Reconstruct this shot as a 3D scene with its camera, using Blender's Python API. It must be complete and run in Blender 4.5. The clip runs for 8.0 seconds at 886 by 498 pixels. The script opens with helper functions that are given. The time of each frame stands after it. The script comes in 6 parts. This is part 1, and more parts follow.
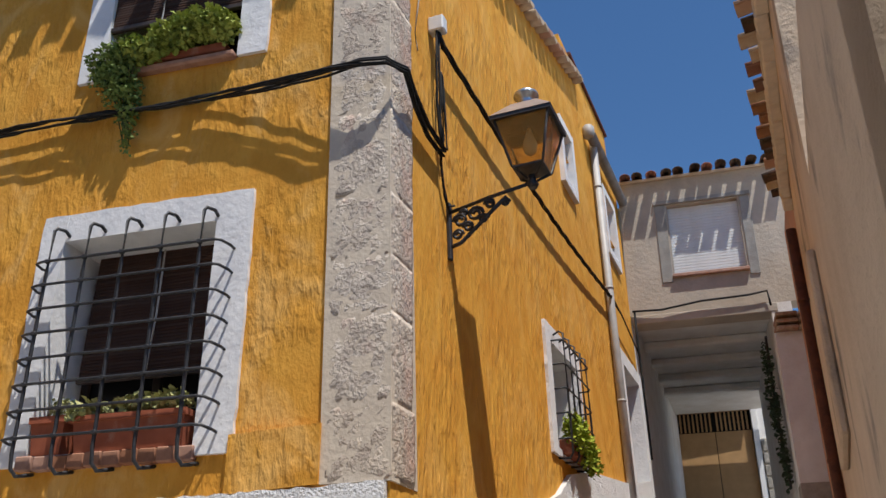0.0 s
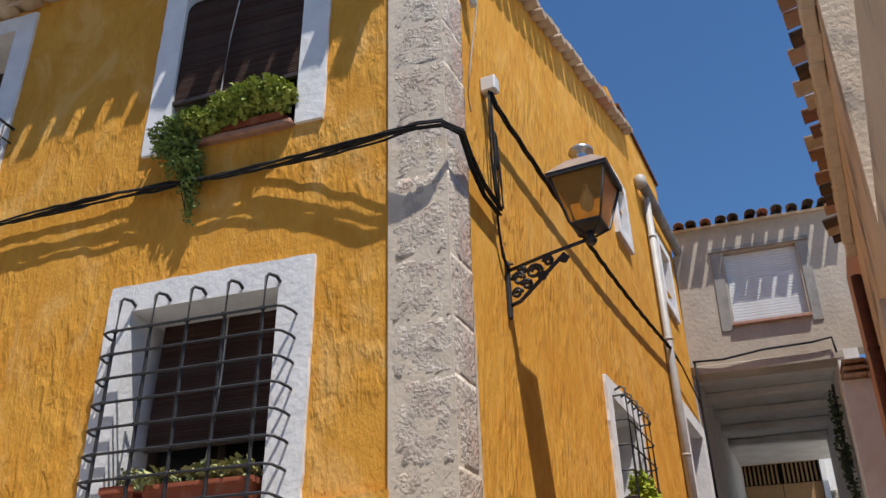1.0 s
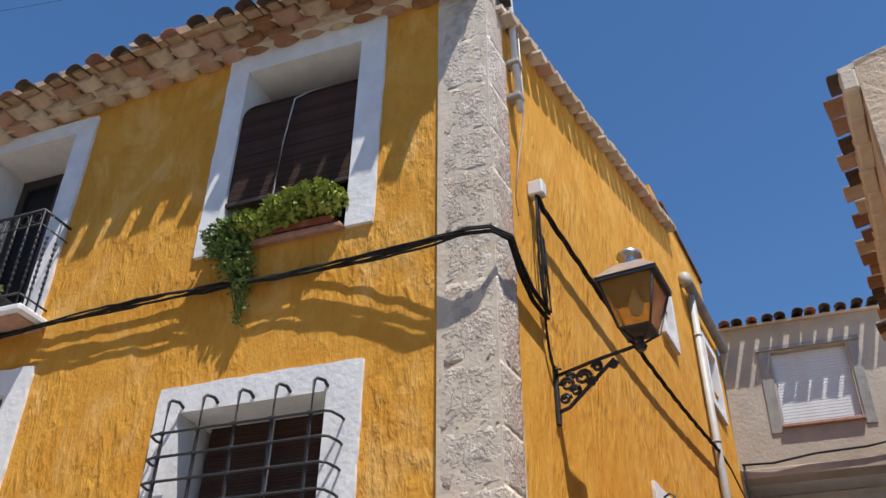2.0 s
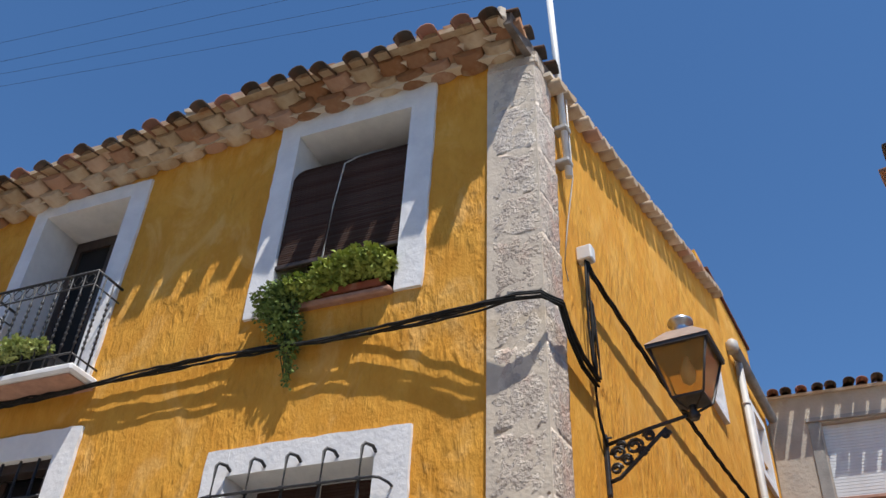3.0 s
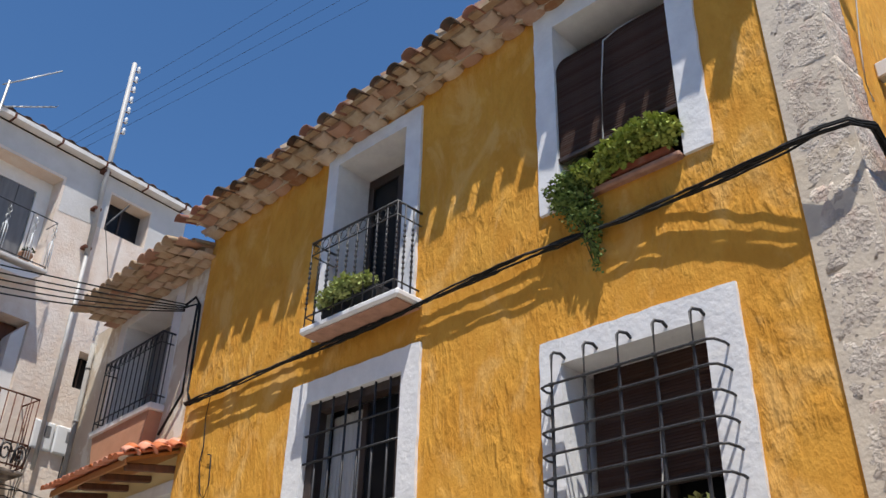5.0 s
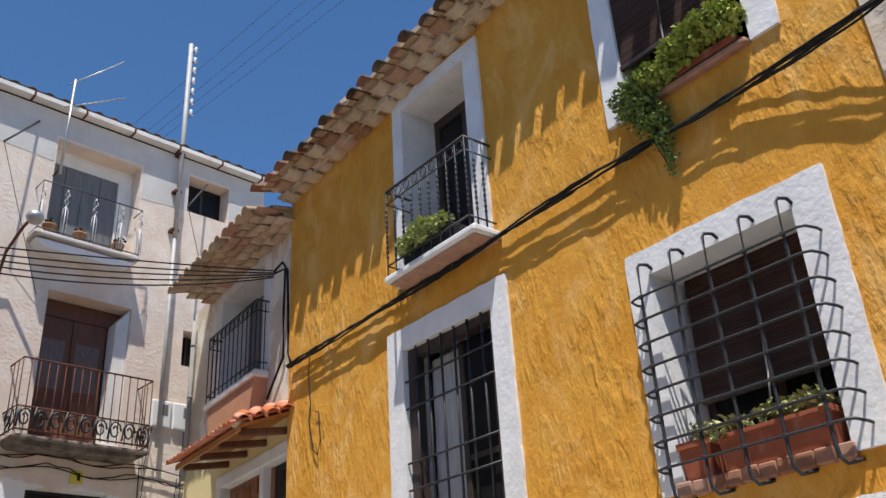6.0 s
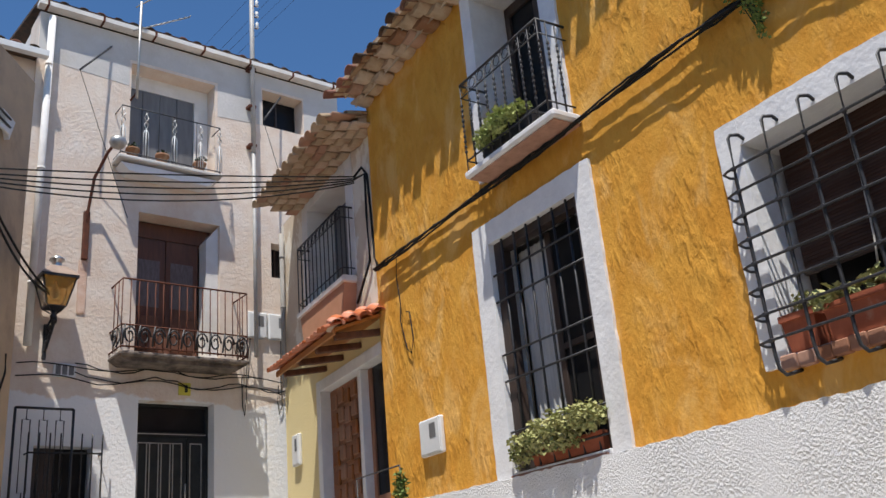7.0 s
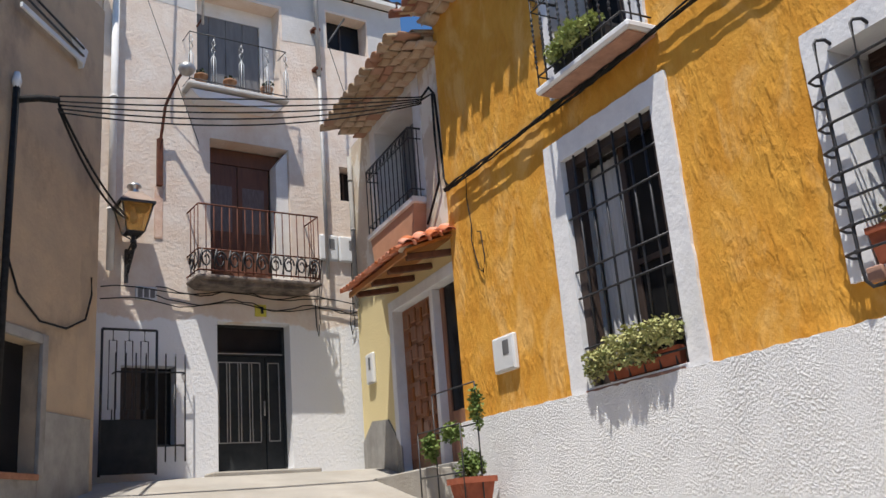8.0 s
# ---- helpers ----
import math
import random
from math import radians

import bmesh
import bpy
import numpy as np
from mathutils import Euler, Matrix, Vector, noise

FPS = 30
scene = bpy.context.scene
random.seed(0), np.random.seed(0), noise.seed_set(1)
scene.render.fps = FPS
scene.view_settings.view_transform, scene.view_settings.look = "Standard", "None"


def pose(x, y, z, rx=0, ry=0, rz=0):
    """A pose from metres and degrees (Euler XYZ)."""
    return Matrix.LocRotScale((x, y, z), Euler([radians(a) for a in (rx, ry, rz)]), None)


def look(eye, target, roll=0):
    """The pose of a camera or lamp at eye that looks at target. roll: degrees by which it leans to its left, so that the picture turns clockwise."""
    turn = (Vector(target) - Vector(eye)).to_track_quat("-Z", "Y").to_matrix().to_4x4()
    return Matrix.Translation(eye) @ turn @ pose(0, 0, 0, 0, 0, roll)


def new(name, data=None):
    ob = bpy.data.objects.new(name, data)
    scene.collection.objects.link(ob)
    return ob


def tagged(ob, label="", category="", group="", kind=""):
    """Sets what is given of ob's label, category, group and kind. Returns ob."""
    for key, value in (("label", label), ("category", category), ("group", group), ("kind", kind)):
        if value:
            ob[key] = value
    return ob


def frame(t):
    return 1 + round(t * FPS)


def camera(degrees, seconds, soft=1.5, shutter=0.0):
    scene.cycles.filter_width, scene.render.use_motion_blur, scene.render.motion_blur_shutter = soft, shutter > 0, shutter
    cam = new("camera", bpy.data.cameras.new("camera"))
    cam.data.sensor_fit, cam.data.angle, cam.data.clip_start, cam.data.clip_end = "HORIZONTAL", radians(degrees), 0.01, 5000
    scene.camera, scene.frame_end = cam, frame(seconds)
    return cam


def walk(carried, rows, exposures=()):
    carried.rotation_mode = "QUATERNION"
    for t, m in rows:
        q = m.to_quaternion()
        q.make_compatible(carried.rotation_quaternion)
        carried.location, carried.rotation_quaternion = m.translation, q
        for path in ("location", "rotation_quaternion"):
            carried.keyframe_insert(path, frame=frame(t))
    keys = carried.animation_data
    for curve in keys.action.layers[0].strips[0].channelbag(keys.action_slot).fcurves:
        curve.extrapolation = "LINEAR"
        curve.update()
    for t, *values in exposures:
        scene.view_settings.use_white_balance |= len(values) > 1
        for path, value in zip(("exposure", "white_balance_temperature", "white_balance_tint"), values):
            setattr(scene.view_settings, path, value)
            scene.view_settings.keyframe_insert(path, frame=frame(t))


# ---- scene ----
# ---- camera ----
cam = camera(52.0, 8.0)
PATH = [
    (0, (1.66, -4.726, 1.675), (1.175, -2.975, 2.511), -0.4),
    (0.5, (1.63, -4.75, 1.707), (1.095, -3.049, 2.613), -0.4),
    (1, (1.596, -4.765, 1.728), (1.025, -3.094, 2.667), -0.6),
    (1.5, (1.577, -4.797, 1.77), (0.983, -3.178, 2.783), 0.3),
    (2, (1.544, -4.84, 1.819), (0.929, -3.291, 2.926), 1.3),
    (3.3, (1.455, -4.892, 1.833), (0.739, -3.475, 3.049), 4.6),
    (3.5, (1.45, -4.911, 1.831), (0.671, -3.511, 3.028), 4.5),
    (4, (1.396, -4.996, 1.798), (0.492, -3.645, 2.963), 3.0),
    (4.5, (1.312, -5.047, 1.761), (0.252, -3.756, 2.86), 2.1),
    (4.7, (1.304, -5.049, 1.752), (0.182, -3.773, 2.807), 2.2),
    (5.8, (1.284, -4.921, 1.705), (-0.068, -3.76, 2.613), -2.5),
    (6, (1.278, -4.893, 1.702), (-0.098, -3.746, 2.593), -3.5),
    (6.5, (1.22, -4.84, 1.682), (-0.251, -3.738, 2.47), -4.4),
    (7, (1.151, -4.844, 1.661), (-0.401, -3.801, 2.371), -5.3),
    (7.5, (1.121, -4.879, 1.642), (-0.502, -3.896, 2.275), -4.9),
    (8, (1.094, -4.921, 1.625), (-0.579, -3.98, 2.188), -4.8),
]
walk(cam, [(t, look(eye, target, roll)) for t, eye, target, roll in PATH],
     [(0.0, -0.12), (1.0, 0.0), (2.0, 0.13), (6.0, 0.13), (7.0, 0.04), (8.0, 0.08)])

# ---- world, sun ----
SUN_DIR = Vector((0.84, -0.77, 2.8)).normalized()      # towards the sun
world = bpy.data.worlds.new("sky")
scene.world = world
world.use_nodes = True
sky = world.node_tree.nodes.new("ShaderNodeTexSky")
sky.sky_type = 'NISHITA'
sky.sun_disc = False
sky.sun_elevation = math.asin(SUN_DIR.z)
sky.sun_rotation = math.atan2(SUN_DIR.x, SUN_DIR.y)
sky.altitude = 1500
sky.air_density = 1.0
sky.dust_density = 0.0
sky.ozone_density = 3.2
clear = world.node_tree.nodes.new("ShaderNodeHueSaturation")
clear.inputs["Saturation"].default_value = 1.16
world.node_tree.links.new(sky.outputs[0], clear.inputs["Color"])
world.node_tree.links.new(clear.outputs[0], world.node_tree.nodes["Background"].inputs[0])
world.node_tree.nodes["Background"].inputs[1].default_value = 0.142
sun = new("sun", bpy.data.lights.new("sun", "SUN"))
sun.data.energy = 5.8
sun.data.angle = radians(0.53)
sun.data.color = (1.0, 0.95, 0.87)
sun.matrix_world = look(SUN_DIR * 50, (0, 0, 0))


# ---- materials ----
def material(name, base, other, scale=6.0, stretch=(1, 1, 1), rough=0.85, metal=0.0, bump=0.3, bump_scale=30.0,
             bump_stretch=None, depth=0.01, stain=None, stain_scale=0.9, stain_cut=(0.5, 0.72), vary=0.0, contrast=(0.35, 0.65),
             paint=None, voronoi=False, alt=None, swirl=0.0, fine=5.0):
    """Two-scale noise colour, a stain layer with its own shape, and relief. paint: (colour, height, waviness) below that height."""
    m = bpy.data.materials.new(name)
    m.use_nodes = True
    nt = m.node_tree
    n, l = nt.nodes, nt.links
    bs = n["Principled BSDF"]
    bs.inputs["Roughness"].default_value = rough
    bs.inputs["Metallic"].default_value = metal
    if rough > 0.7:
        bs.inputs["Specular IOR Level"].default_value = 0.2
    tc = n.new("ShaderNodeTexCoord")

    def noise_at(scl, st, detail=6.0, rgh=0.6, dist=0.0):
        mp = n.new("ShaderNodeMapping")
        mp.inputs["Scale"].default_value = st
        l.new(tc.outputs["Object"], mp.inputs["Vector"])
        nz = n.new("ShaderNodeTexNoise")
        nz.inputs["Scale"].default_value = scl
        nz.inputs["Detail"].default_value = detail
        nz.inputs["Distortion"].default_value = dist
        nz.inputs["Roughness"].default_value = rgh
        l.new(mp.outputs[0], nz.inputs["Vector"])
        return nz.outputs["Fac"]

    def ramp(sock, lo, hi):
        r = n.new("ShaderNodeMapRange")
        r.inputs["From Min"].default_value, r.inputs["From Max"].default_value = lo, hi
        l.new(sock, r.inputs["Value"])
        return r.outputs[0]

    def mix(fac, a, b):
        x = n.new("ShaderNodeMix")
        x.data_type = 'RGBA'
        if isinstance(fac, float):
            x.inputs[0].default_value = fac
        else:
            l.new(fac, x.inputs[0])
        for i, c in ((6, a), (7, b)):
            if isinstance(c, tuple):
                x.inputs[i].default_value = (*c, 1)
            else:
                l.new(c, x.inputs[i])
        return x.outputs[2]

    col = mix(ramp(noise_at(scale, stretch), *contrast), base, other)
    if stain:
        col = mix(ramp(noise_at(stain_scale, (1, 1, 0.6), 8.0, 0.65), *stain_cut), col, stain)
    if paint:
        geo = n.new("ShaderNodeSeparateXYZ")
        l.new(tc.outputs["Object"], geo.inputs[0])
        ad = n.new("ShaderNodeMath")
        ad.operation = 'MULTIPLY_ADD'
        l.new(noise_at(1.3, (1, 1, 1), 5.0, 0.6), ad.inputs[0])
        ad.inputs[1].default_value = paint[2]
        l.new(geo.outputs[2], ad.inputs[2])
        col = mix(ramp(ad.outputs[0], paint[1] + paint[2] / 2 + 0.02, paint[1] + paint[2] / 2 - 0.02), col, paint[0])
    if alt:
        ob_i = n.new("ShaderNodeObjectInfo")
        col = mix(ramp(ob_i.outputs["Random"], alt[1] - 0.02, alt[1] + 0.1), col, alt[0])
    if vary:
        oi = n.new("ShaderNodeObjectInfo")
        hs = n.new("ShaderNodeHueSaturation")
        l.new(ramp2(n, l, oi.outputs["Random"], 1 - vary, 1 + vary), hs.inputs["Value"])
        l.new(ramp2(n, l, oi.outputs["Random"], 1.15, 0.8), hs.inputs["Saturation"])
        l.new(col, hs.inputs["Color"])
        col = hs.outputs[0]
    l.new(col, bs.inputs["Base Color"])
    if bump:
        bp = n.new("ShaderNodeBump")
        bp.inputs["Strength"].default_value = bump
        bp.inputs["Distance"].default_value = depth
        if voronoi:
            vo = n.new("ShaderNodeTexVoronoi")
            vo.inputs["Scale"].default_value = bump_scale
            l.new(tc.outputs["Object"], vo.inputs["Vector"])
            l.new(vo.outputs["Distance"], bp.inputs["Height"])
        else:
            l.new(noise_at(bump_scale, bump_stretch or (1, 1, 1), fine, 0.55, swirl), bp.inputs["Height"])
        l.new(bp.outputs[0], bs.inputs["Normal"])
    return m


def ramp2(n, l, sock, lo, hi):
    r = n.new("ShaderNodeMapRange")
    r.inputs["To Min"].default_value, r.inputs["To Max"].default_value = lo, hi
    l.new(sock, r.inputs["Value"])
    return r.outputs[0]


def glass(name, tint, rough=0.08, clear_part=1.0):
    m = bpy.data.materials.new(name)
    m.use_nodes = True
    b = m.node_tree.nodes["Principled BSDF"]
    b.inputs["Base Color"].default_value = (*tint, 1)
    b.inputs["Roughness"].default_value = rough
    b.inputs["Transmission Weight"].default_value = clear_part
    b.inputs["IOR"].default_value = 1.05
    return m


def stucco(name, base, other, worn, scale, stretch, cut, depth, swirl, patch, grain=38.0, grain_part=0.3, worn_part=0.5, groove_shade=0.3):
    """Hand-thrown render: raised trowel strokes with soft flats between them, in patches, over a sandy grain."""
    m = bpy.data.materials.new(name)
    m.use_nodes = True
    nt = m.node_tree
    n, l = nt.nodes, nt.links
    bs = n["Principled BSDF"]
    bs.inputs["Roughness"].default_value = 0.9
    bs.inputs["Specular IOR Level"].default_value = 0.15
    tc = n.new("ShaderNodeTexCoord")

    def field(scl, st, detail, rgh, dist):
        mp = n.new("ShaderNodeMapping")
        mp.inputs["Scale"].default_value = st
        l.new(tc.outputs["Object"], mp.inputs["Vector"])
        nz = n.new("ShaderNodeTexNoise")
        nz.inputs["Scale"].default_value, nz.inputs["Detail"].default_value = scl, detail
        nz.inputs["Roughness"].default_value, nz.inputs["Distortion"].default_value = rgh, dist
        l.new(mp.outputs[0], nz.inputs["Vector"])
        return nz.outputs["Fac"]

    def span(sock, a, b, c=0.0, d=1.0):
        r = n.new("ShaderNodeMapRange")
        r.interpolation_type = 'SMOOTHSTEP'
        for k, v in (("From Min", a), ("From Max", b), ("To Min", c), ("To Max", d)):
            r.inputs[k].default_value = v
        l.new(sock, r.inputs["Value"])
        return r.outputs[0]

    def calc(op, a, b):
        x = n.new("ShaderNodeMath")
        x.operation = op
        for k, v in ((0, a), (1, b)):
            if isinstance(v, float):
                x.inputs[k].default_value = v
            else:
                l.new(v, x.inputs[k])
        return x.outputs[0]

    def mix(fac, a, b):
        x = n.new("ShaderNodeMix")
        x.data_type = 'RGBA'
        l.new(fac, x.inputs[0])
        for k, c in ((6, a), (7, b)):
            if isinstance(c, tuple):
                x.inputs[k].default_value = (*c, 1)
            else:
                l.new(c, x.inputs[k])
        return x.outputs[2]

    stroke = span(field(scale, stretch, 3.0, 0.5, swirl), *cut)
    thick = span(field(patch, (1, 1, 0.8), 3.0, 0.55, 0.4), 0.36, 0.62, 0.22, 1.0)
    fine = field(grain, (1, 1, 0.7), 4.0, 0.6, 0.0)
    height = calc('ADD', calc('MULTIPLY', stroke, thick), calc('MULTIPLY', fine, grain_part))
    col = mix(span(field(patch * 2.2, (1, 1, 0.7), 6.0, 0.62, 0.5), 0.34, 0.66), base, other)
    # darker streaks put the shade of deeper trowel grooves into the colour
    col = mix(calc('MULTIPLY', span(field(scale * 1.2, stretch, 4.0, 0.6, swirl), 0.50, 0.66), groove_shade), col, tuple(0.55 * c for c in other))
    col = mix(calc('MULTIPLY', span(field(patch * 1.3, (1, 1, 0.6), 8.0, 0.66, 0.8), 0.48, 0.66), worn_part), col, worn)
    l.new(col, bs.inputs["Base Color"])
    bp = n.new("ShaderNodeBump")
    bp.inputs["Strength"].default_value = 1.0
    bp.inputs["Distance"].default_value = depth
    l.new(height, bp.inputs["Height"])
    l.new(bp.outputs[0], bs.inputs["Normal"])
    return m


OCHRE = stucco("ochre_stucco", (0.69, 0.347, 0.058), (0.62, 0.284, 0.040), (0.77, 0.465, 0.16), 16.0, (1.0, 1.0, 0.36), (0.34, 0.70), 0.0115, 0.25, 1.5, 42.0, 0.55, 0.6, 0.13)
OCHRE_SIDE = stucco("ochre_stucco_combed", (0.71, 0.36, 0.058), (0.64, 0.29, 0.04), (0.77, 0.44, 0.12), 17.0, (1.0, 1.0, 0.24), (0.38, 0.66), 0.013, 0.3, 1.3, 45.0, 0.4, 0.45, 0.2)
WHITE = material("white_limewash", (0.78, 0.78, 0.79), (0.68, 0.68, 0.70), 5, bump=0.5, bump_scale=22, depth=0.012, stain=(0.6, 0.59, 0.57), stain_cut=(0.58, 0.8))
ROUGHCAST = stucco("white_roughcast", (0.85, 0.85, 0.86), (0.81, 0.81, 0.82), (0.80, 0.80, 0.81), 52.0, (1.0, 1.0, 0.9), (0.28, 0.74), 0.013, 0.2, 2.2, 120.0, 0.9, 0.3, 0.0)
STONE = material("grey_limestone", (0.72, 0.63, 0.53), (0.46, 0.39, 0.33), 9, bump=1.0, bump_scale=36, bump_stretch=(1, 1, 1), depth=0.024, swirl=0.2,
                 stain=(0.54, 0.38, 0.31), stain_scale=4, stain_cut=(0.52, 0.68), vary=0.05, contrast=(0.35, 0.6))
MORTAR = material("pale_mortar", (0.66, 0.57, 0.46), (0.56, 0.48, 0.39), 6, bump=0.5, bump_scale=30, depth=0.012, stain=(0.50, 0.43, 0.36), stain_scale=3.0, stain_cut=(0.55, 0.75))
WHITEHOUSE = material("cream_roughcast", (0.66, 0.545, 0.46), (0.72, 0.64, 0.57), 3.5, bump=0.6, bump_scale=21, depth=0.018, fine=9.0, swirl=0.15, stain=(0.58, 0.43, 0.33), stain_scale=1.0, stain_cut=(0.52, 0.74),
                      paint=((0.76, 0.76, 0.77), 4.4, 0.7))
PLAINWHITE = material("old_white_paint", (0.74, 0.73, 0.72), (0.64, 0.62, 0.60), 3, bump=0.5, bump_scale=14, depth=0.015, stain=(0.6, 0.55, 0.48), stain_scale=1.5, stain_cut=(0.55, 0.8))
NEIGHBOUR = material("peeling_beige_plaster", (0.58, 0.47, 0.36), (0.66, 0.58, 0.46), 2.2, bump=0.7, bump_scale=30, depth=0.008, stain=(0.76, 0.71, 0.62), stain_scale=1.9, stain_cut=(0.52, 0.55),
                     paint=((0.74, 0.62, 0.34), 4.9, 0.5))
SALMON = material("salmon_plaster", (0.55, 0.29, 0.18), (0.48, 0.25, 0.15), 5, bump=0.3, depth=0.01)
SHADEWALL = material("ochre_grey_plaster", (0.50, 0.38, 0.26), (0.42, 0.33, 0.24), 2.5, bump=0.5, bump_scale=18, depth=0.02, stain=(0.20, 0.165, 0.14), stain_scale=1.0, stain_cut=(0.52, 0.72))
CEMENT = material("grey_cement", (0.34, 0.33, 0.31), (0.26, 0.25, 0.24), 5, bump=0.4, depth=0.012, stain=(0.18, 0.17, 0.16), stain_scale=2)
RIGHTWALL = material("weathered_tan_plaster", (0.64, 0.51, 0.38), (0.52, 0.40, 0.29), 1.7, bump=0.7, bump_scale=24, depth=0.02, fine=8.0, swirl=0.3, stain=(0.20, 0.17, 0.15), stain_scale=0.9, stain_cut=(0.55, 0.64), contrast=(0.3, 0.7))
ANNEX = material("stained_grey_render", (0.50, 0.44, 0.37), (0.42, 0.37, 0.31), 2.2, bump=0.5, bump_scale=16, depth=0.02, stain=(0.34, 0.31, 0.28), stain_scale=1.2, stain_cut=(0.5, 0.75))
TERRACOTTA = material("old_roof_tile", (0.19, 0.095, 0.058), (0.12, 0.07, 0.05), 7, bump=0.6, bump_scale=30, depth=0.01, stain=(0.07, 0.055, 0.045), stain_scale=5, stain_cut=(0.35, 0.54), vary=0.3, alt=((0.25, 0.085, 0.045), 0.84))
PALETILE = material("pale_eave_tile", (0.54, 0.43, 0.31), (0.43, 0.31, 0.21), 9, bump=0.5, bump_scale=26, depth=0.01, stain=(0.36, 0.19, 0.11), stain_scale=3, stain_cut=(0.55, 0.7), vary=0.2, alt=((0.36, 0.18, 0.10), 0.8))
RUSTTILE = material("rust_brown_eave_tile", (0.34, 0.19, 0.115), (0.27, 0.13, 0.075), 6, bump=0.5, bump_scale=26, depth=0.01, stain=(0.46, 0.35, 0.25), stain_scale=3.5, stain_cut=(0.5, 0.68), vary=0.25)
NEWTILE = material("bright_red_tile", (0.60, 0.24, 0.14), (0.50, 0.17, 0.09), 9, bump=0.3, depth=0.006, vary=0.15)
IRON = material("black_wrought_iron", (0.025, 0.026, 0.03), (0.045, 0.045, 0.05), 30, rough=0.5, metal=0.3, bump=0.3, bump_scale=60, depth=0.004)
CABLE = material("black_cable_rubber", (0.012, 0.012, 0.013), (0.026, 0.026, 0.027), 20, rough=0.85, bump=0)
CORD = material("pale_cord", (0.6, 0.58, 0.55), (0.5, 0.48, 0.45), 20, rough=0.8, bump=0)
BLIND = material("dark_brown_slats", (0.078, 0.043, 0.033), (0.050, 0.028, 0.022), 30, (0.1, 1, 1), rough=0.95, bump=0.2, bump_scale=60, depth=0.003, vary=0.12)
WOOD = material("varnished_brown_wood", (0.32, 0.12, 0.042), (0.19, 0.07, 0.027), 14, (1, 1, 0.15), rough=0.45, bump=0.3, bump_scale=40, bump_stretch=(1, 1, 0.1), depth=0.004, vary=0.15)
OAK = material("orange_stained_beam", (0.42, 0.19, 0.06), (0.32, 0.13, 0.04), 10, (0.3, 1, 1), rough=0.55, bump=0.2, bump_scale=30, depth=0.004, vary=0.1)
DARKWOOD = material("dark_stained_wood", (0.055, 0.035, 0.028), (0.03, 0.02, 0.017), 14, (1, 1, 0.15), rough=0.55, bump=0.3, bump_scale=40, bump_stretch=(1, 1, 0.1), depth=0.004)
GREYWOOD = material("grey_painted_shutter", (0.17, 0.17, 0.175), (0.12, 0.12, 0.125), 12, (1, 1, 0.15), rough=0.6, bump=0.2, depth=0.004)
BROWNDOOR = material("dark_brown_door_wood", (0.14, 0.055, 0.03), (0.085, 0.034, 0.02), 14, (1, 1, 0.15), rough=0.6, bump=0.3, bump_scale=40, bump_stretch=(1, 1, 0.1), depth=0.004)
LACE = material("lace_curtained_pane", (0.17, 0.13, 0.125), (0.10, 0.075, 0.07), 16, (3, 3, 0.6), rough=0.5, bump=0)
OLDSLAB = material("stained_balcony_slab", (0.24, 0.20, 0.17), (0.13, 0.11, 0.10), 6, bump=0.7, bump_scale=24, depth=0.012, stain=(0.07, 0.06, 0.055), stain_scale=3.0, stain_cut=(0.45, 0.65))
GREYWHITE = material("faded_white_paint", (0.57, 0.555, 0.545), (0.50, 0.485, 0.47), 2.5, bump=0.5, bump_scale=18, depth=0.012, fine=8.0, stain=(0.52, 0.47, 0.42), stain_scale=1.2, stain_cut=(0.52, 0.75))
TANDOOR = material("tan_painted_metal", (0.42, 0.25, 0.11), (0.36, 0.21, 0.09), 5, rough=0.55, bump=0.1, depth=0.004)
POT = material("terracotta_pot", (0.36, 0.11, 0.06), (0.27, 0.08, 0.045), 9, bump=0.2, bump_scale=50, depth=0.004, stain=(0.42, 0.26, 0.19), stain_scale=6, stain_cut=(0.6, 0.8))
BRICK = material("red_sill_brick", (0.40, 0.21, 0.14), (0.30, 0.15, 0.10), 12, bump=0.4, depth=0.006, vary=0.2)
LEAF_A = material("bright_green_leaf", (0.38, 0.42, 0.09), (0.22, 0.29, 0.05), 9, rough=0.75, bump=0, vary=0.1)
LEAF_B = material("mid_green_leaf", (0.20, 0.26, 0.075), (0.085, 0.14, 0.04), 9, rough=0.75, bump=0)
LEAF_C = material("yellow_green_leaf", (0.50, 0.47, 0.22), (0.22, 0.25, 0.09), 14, rough=0.75, bump=0)
LEAF_D = material("dark_green_leaf", (0.03, 0.055, 0.018), (0.018, 0.035, 0.012), 9, rough=0.55, bump=0)
SOIL = material("potting_soil", (0.05, 0.035, 0.025), (0.03, 0.022, 0.017), 30, bump=0.5, depth=0.01)
PLASTIC = material("white_plastic", (0.70, 0.71, 0.72), (0.62, 0.63, 0.64), 4, rough=0.5, bump=0)
GREYPLASTIC = material("grey_pvc_pipe", (0.42, 0.41, 0.40), (0.34, 0.33, 0.32), 6, rough=0.55, bump=0.1, depth=0.004)
ZINC = material("galvanised_zinc", (0.50, 0.49, 0.47), (0.36, 0.35, 0.34), 9, rough=0.45, metal=0.7, bump=0.2, depth=0.004)
LAMPTOP = material("painted_lamp_roof", (0.36, 0.27, 0.22), (0.26, 0.19, 0.155), 9, rough=0.5, metal=0.2, bump=0.1, depth=0.003)
CHROME = material("bare_aluminium", (0.7, 0.7, 0.7), (0.55, 0.55, 0.55), 9, rough=0.3, metal=0.9, bump=0)
RUST = material("rusty_iron", (0.14, 0.05, 0.03), (0.08, 0.035, 0.025), 12, rough=0.8, bump=0.4, depth=0.005)
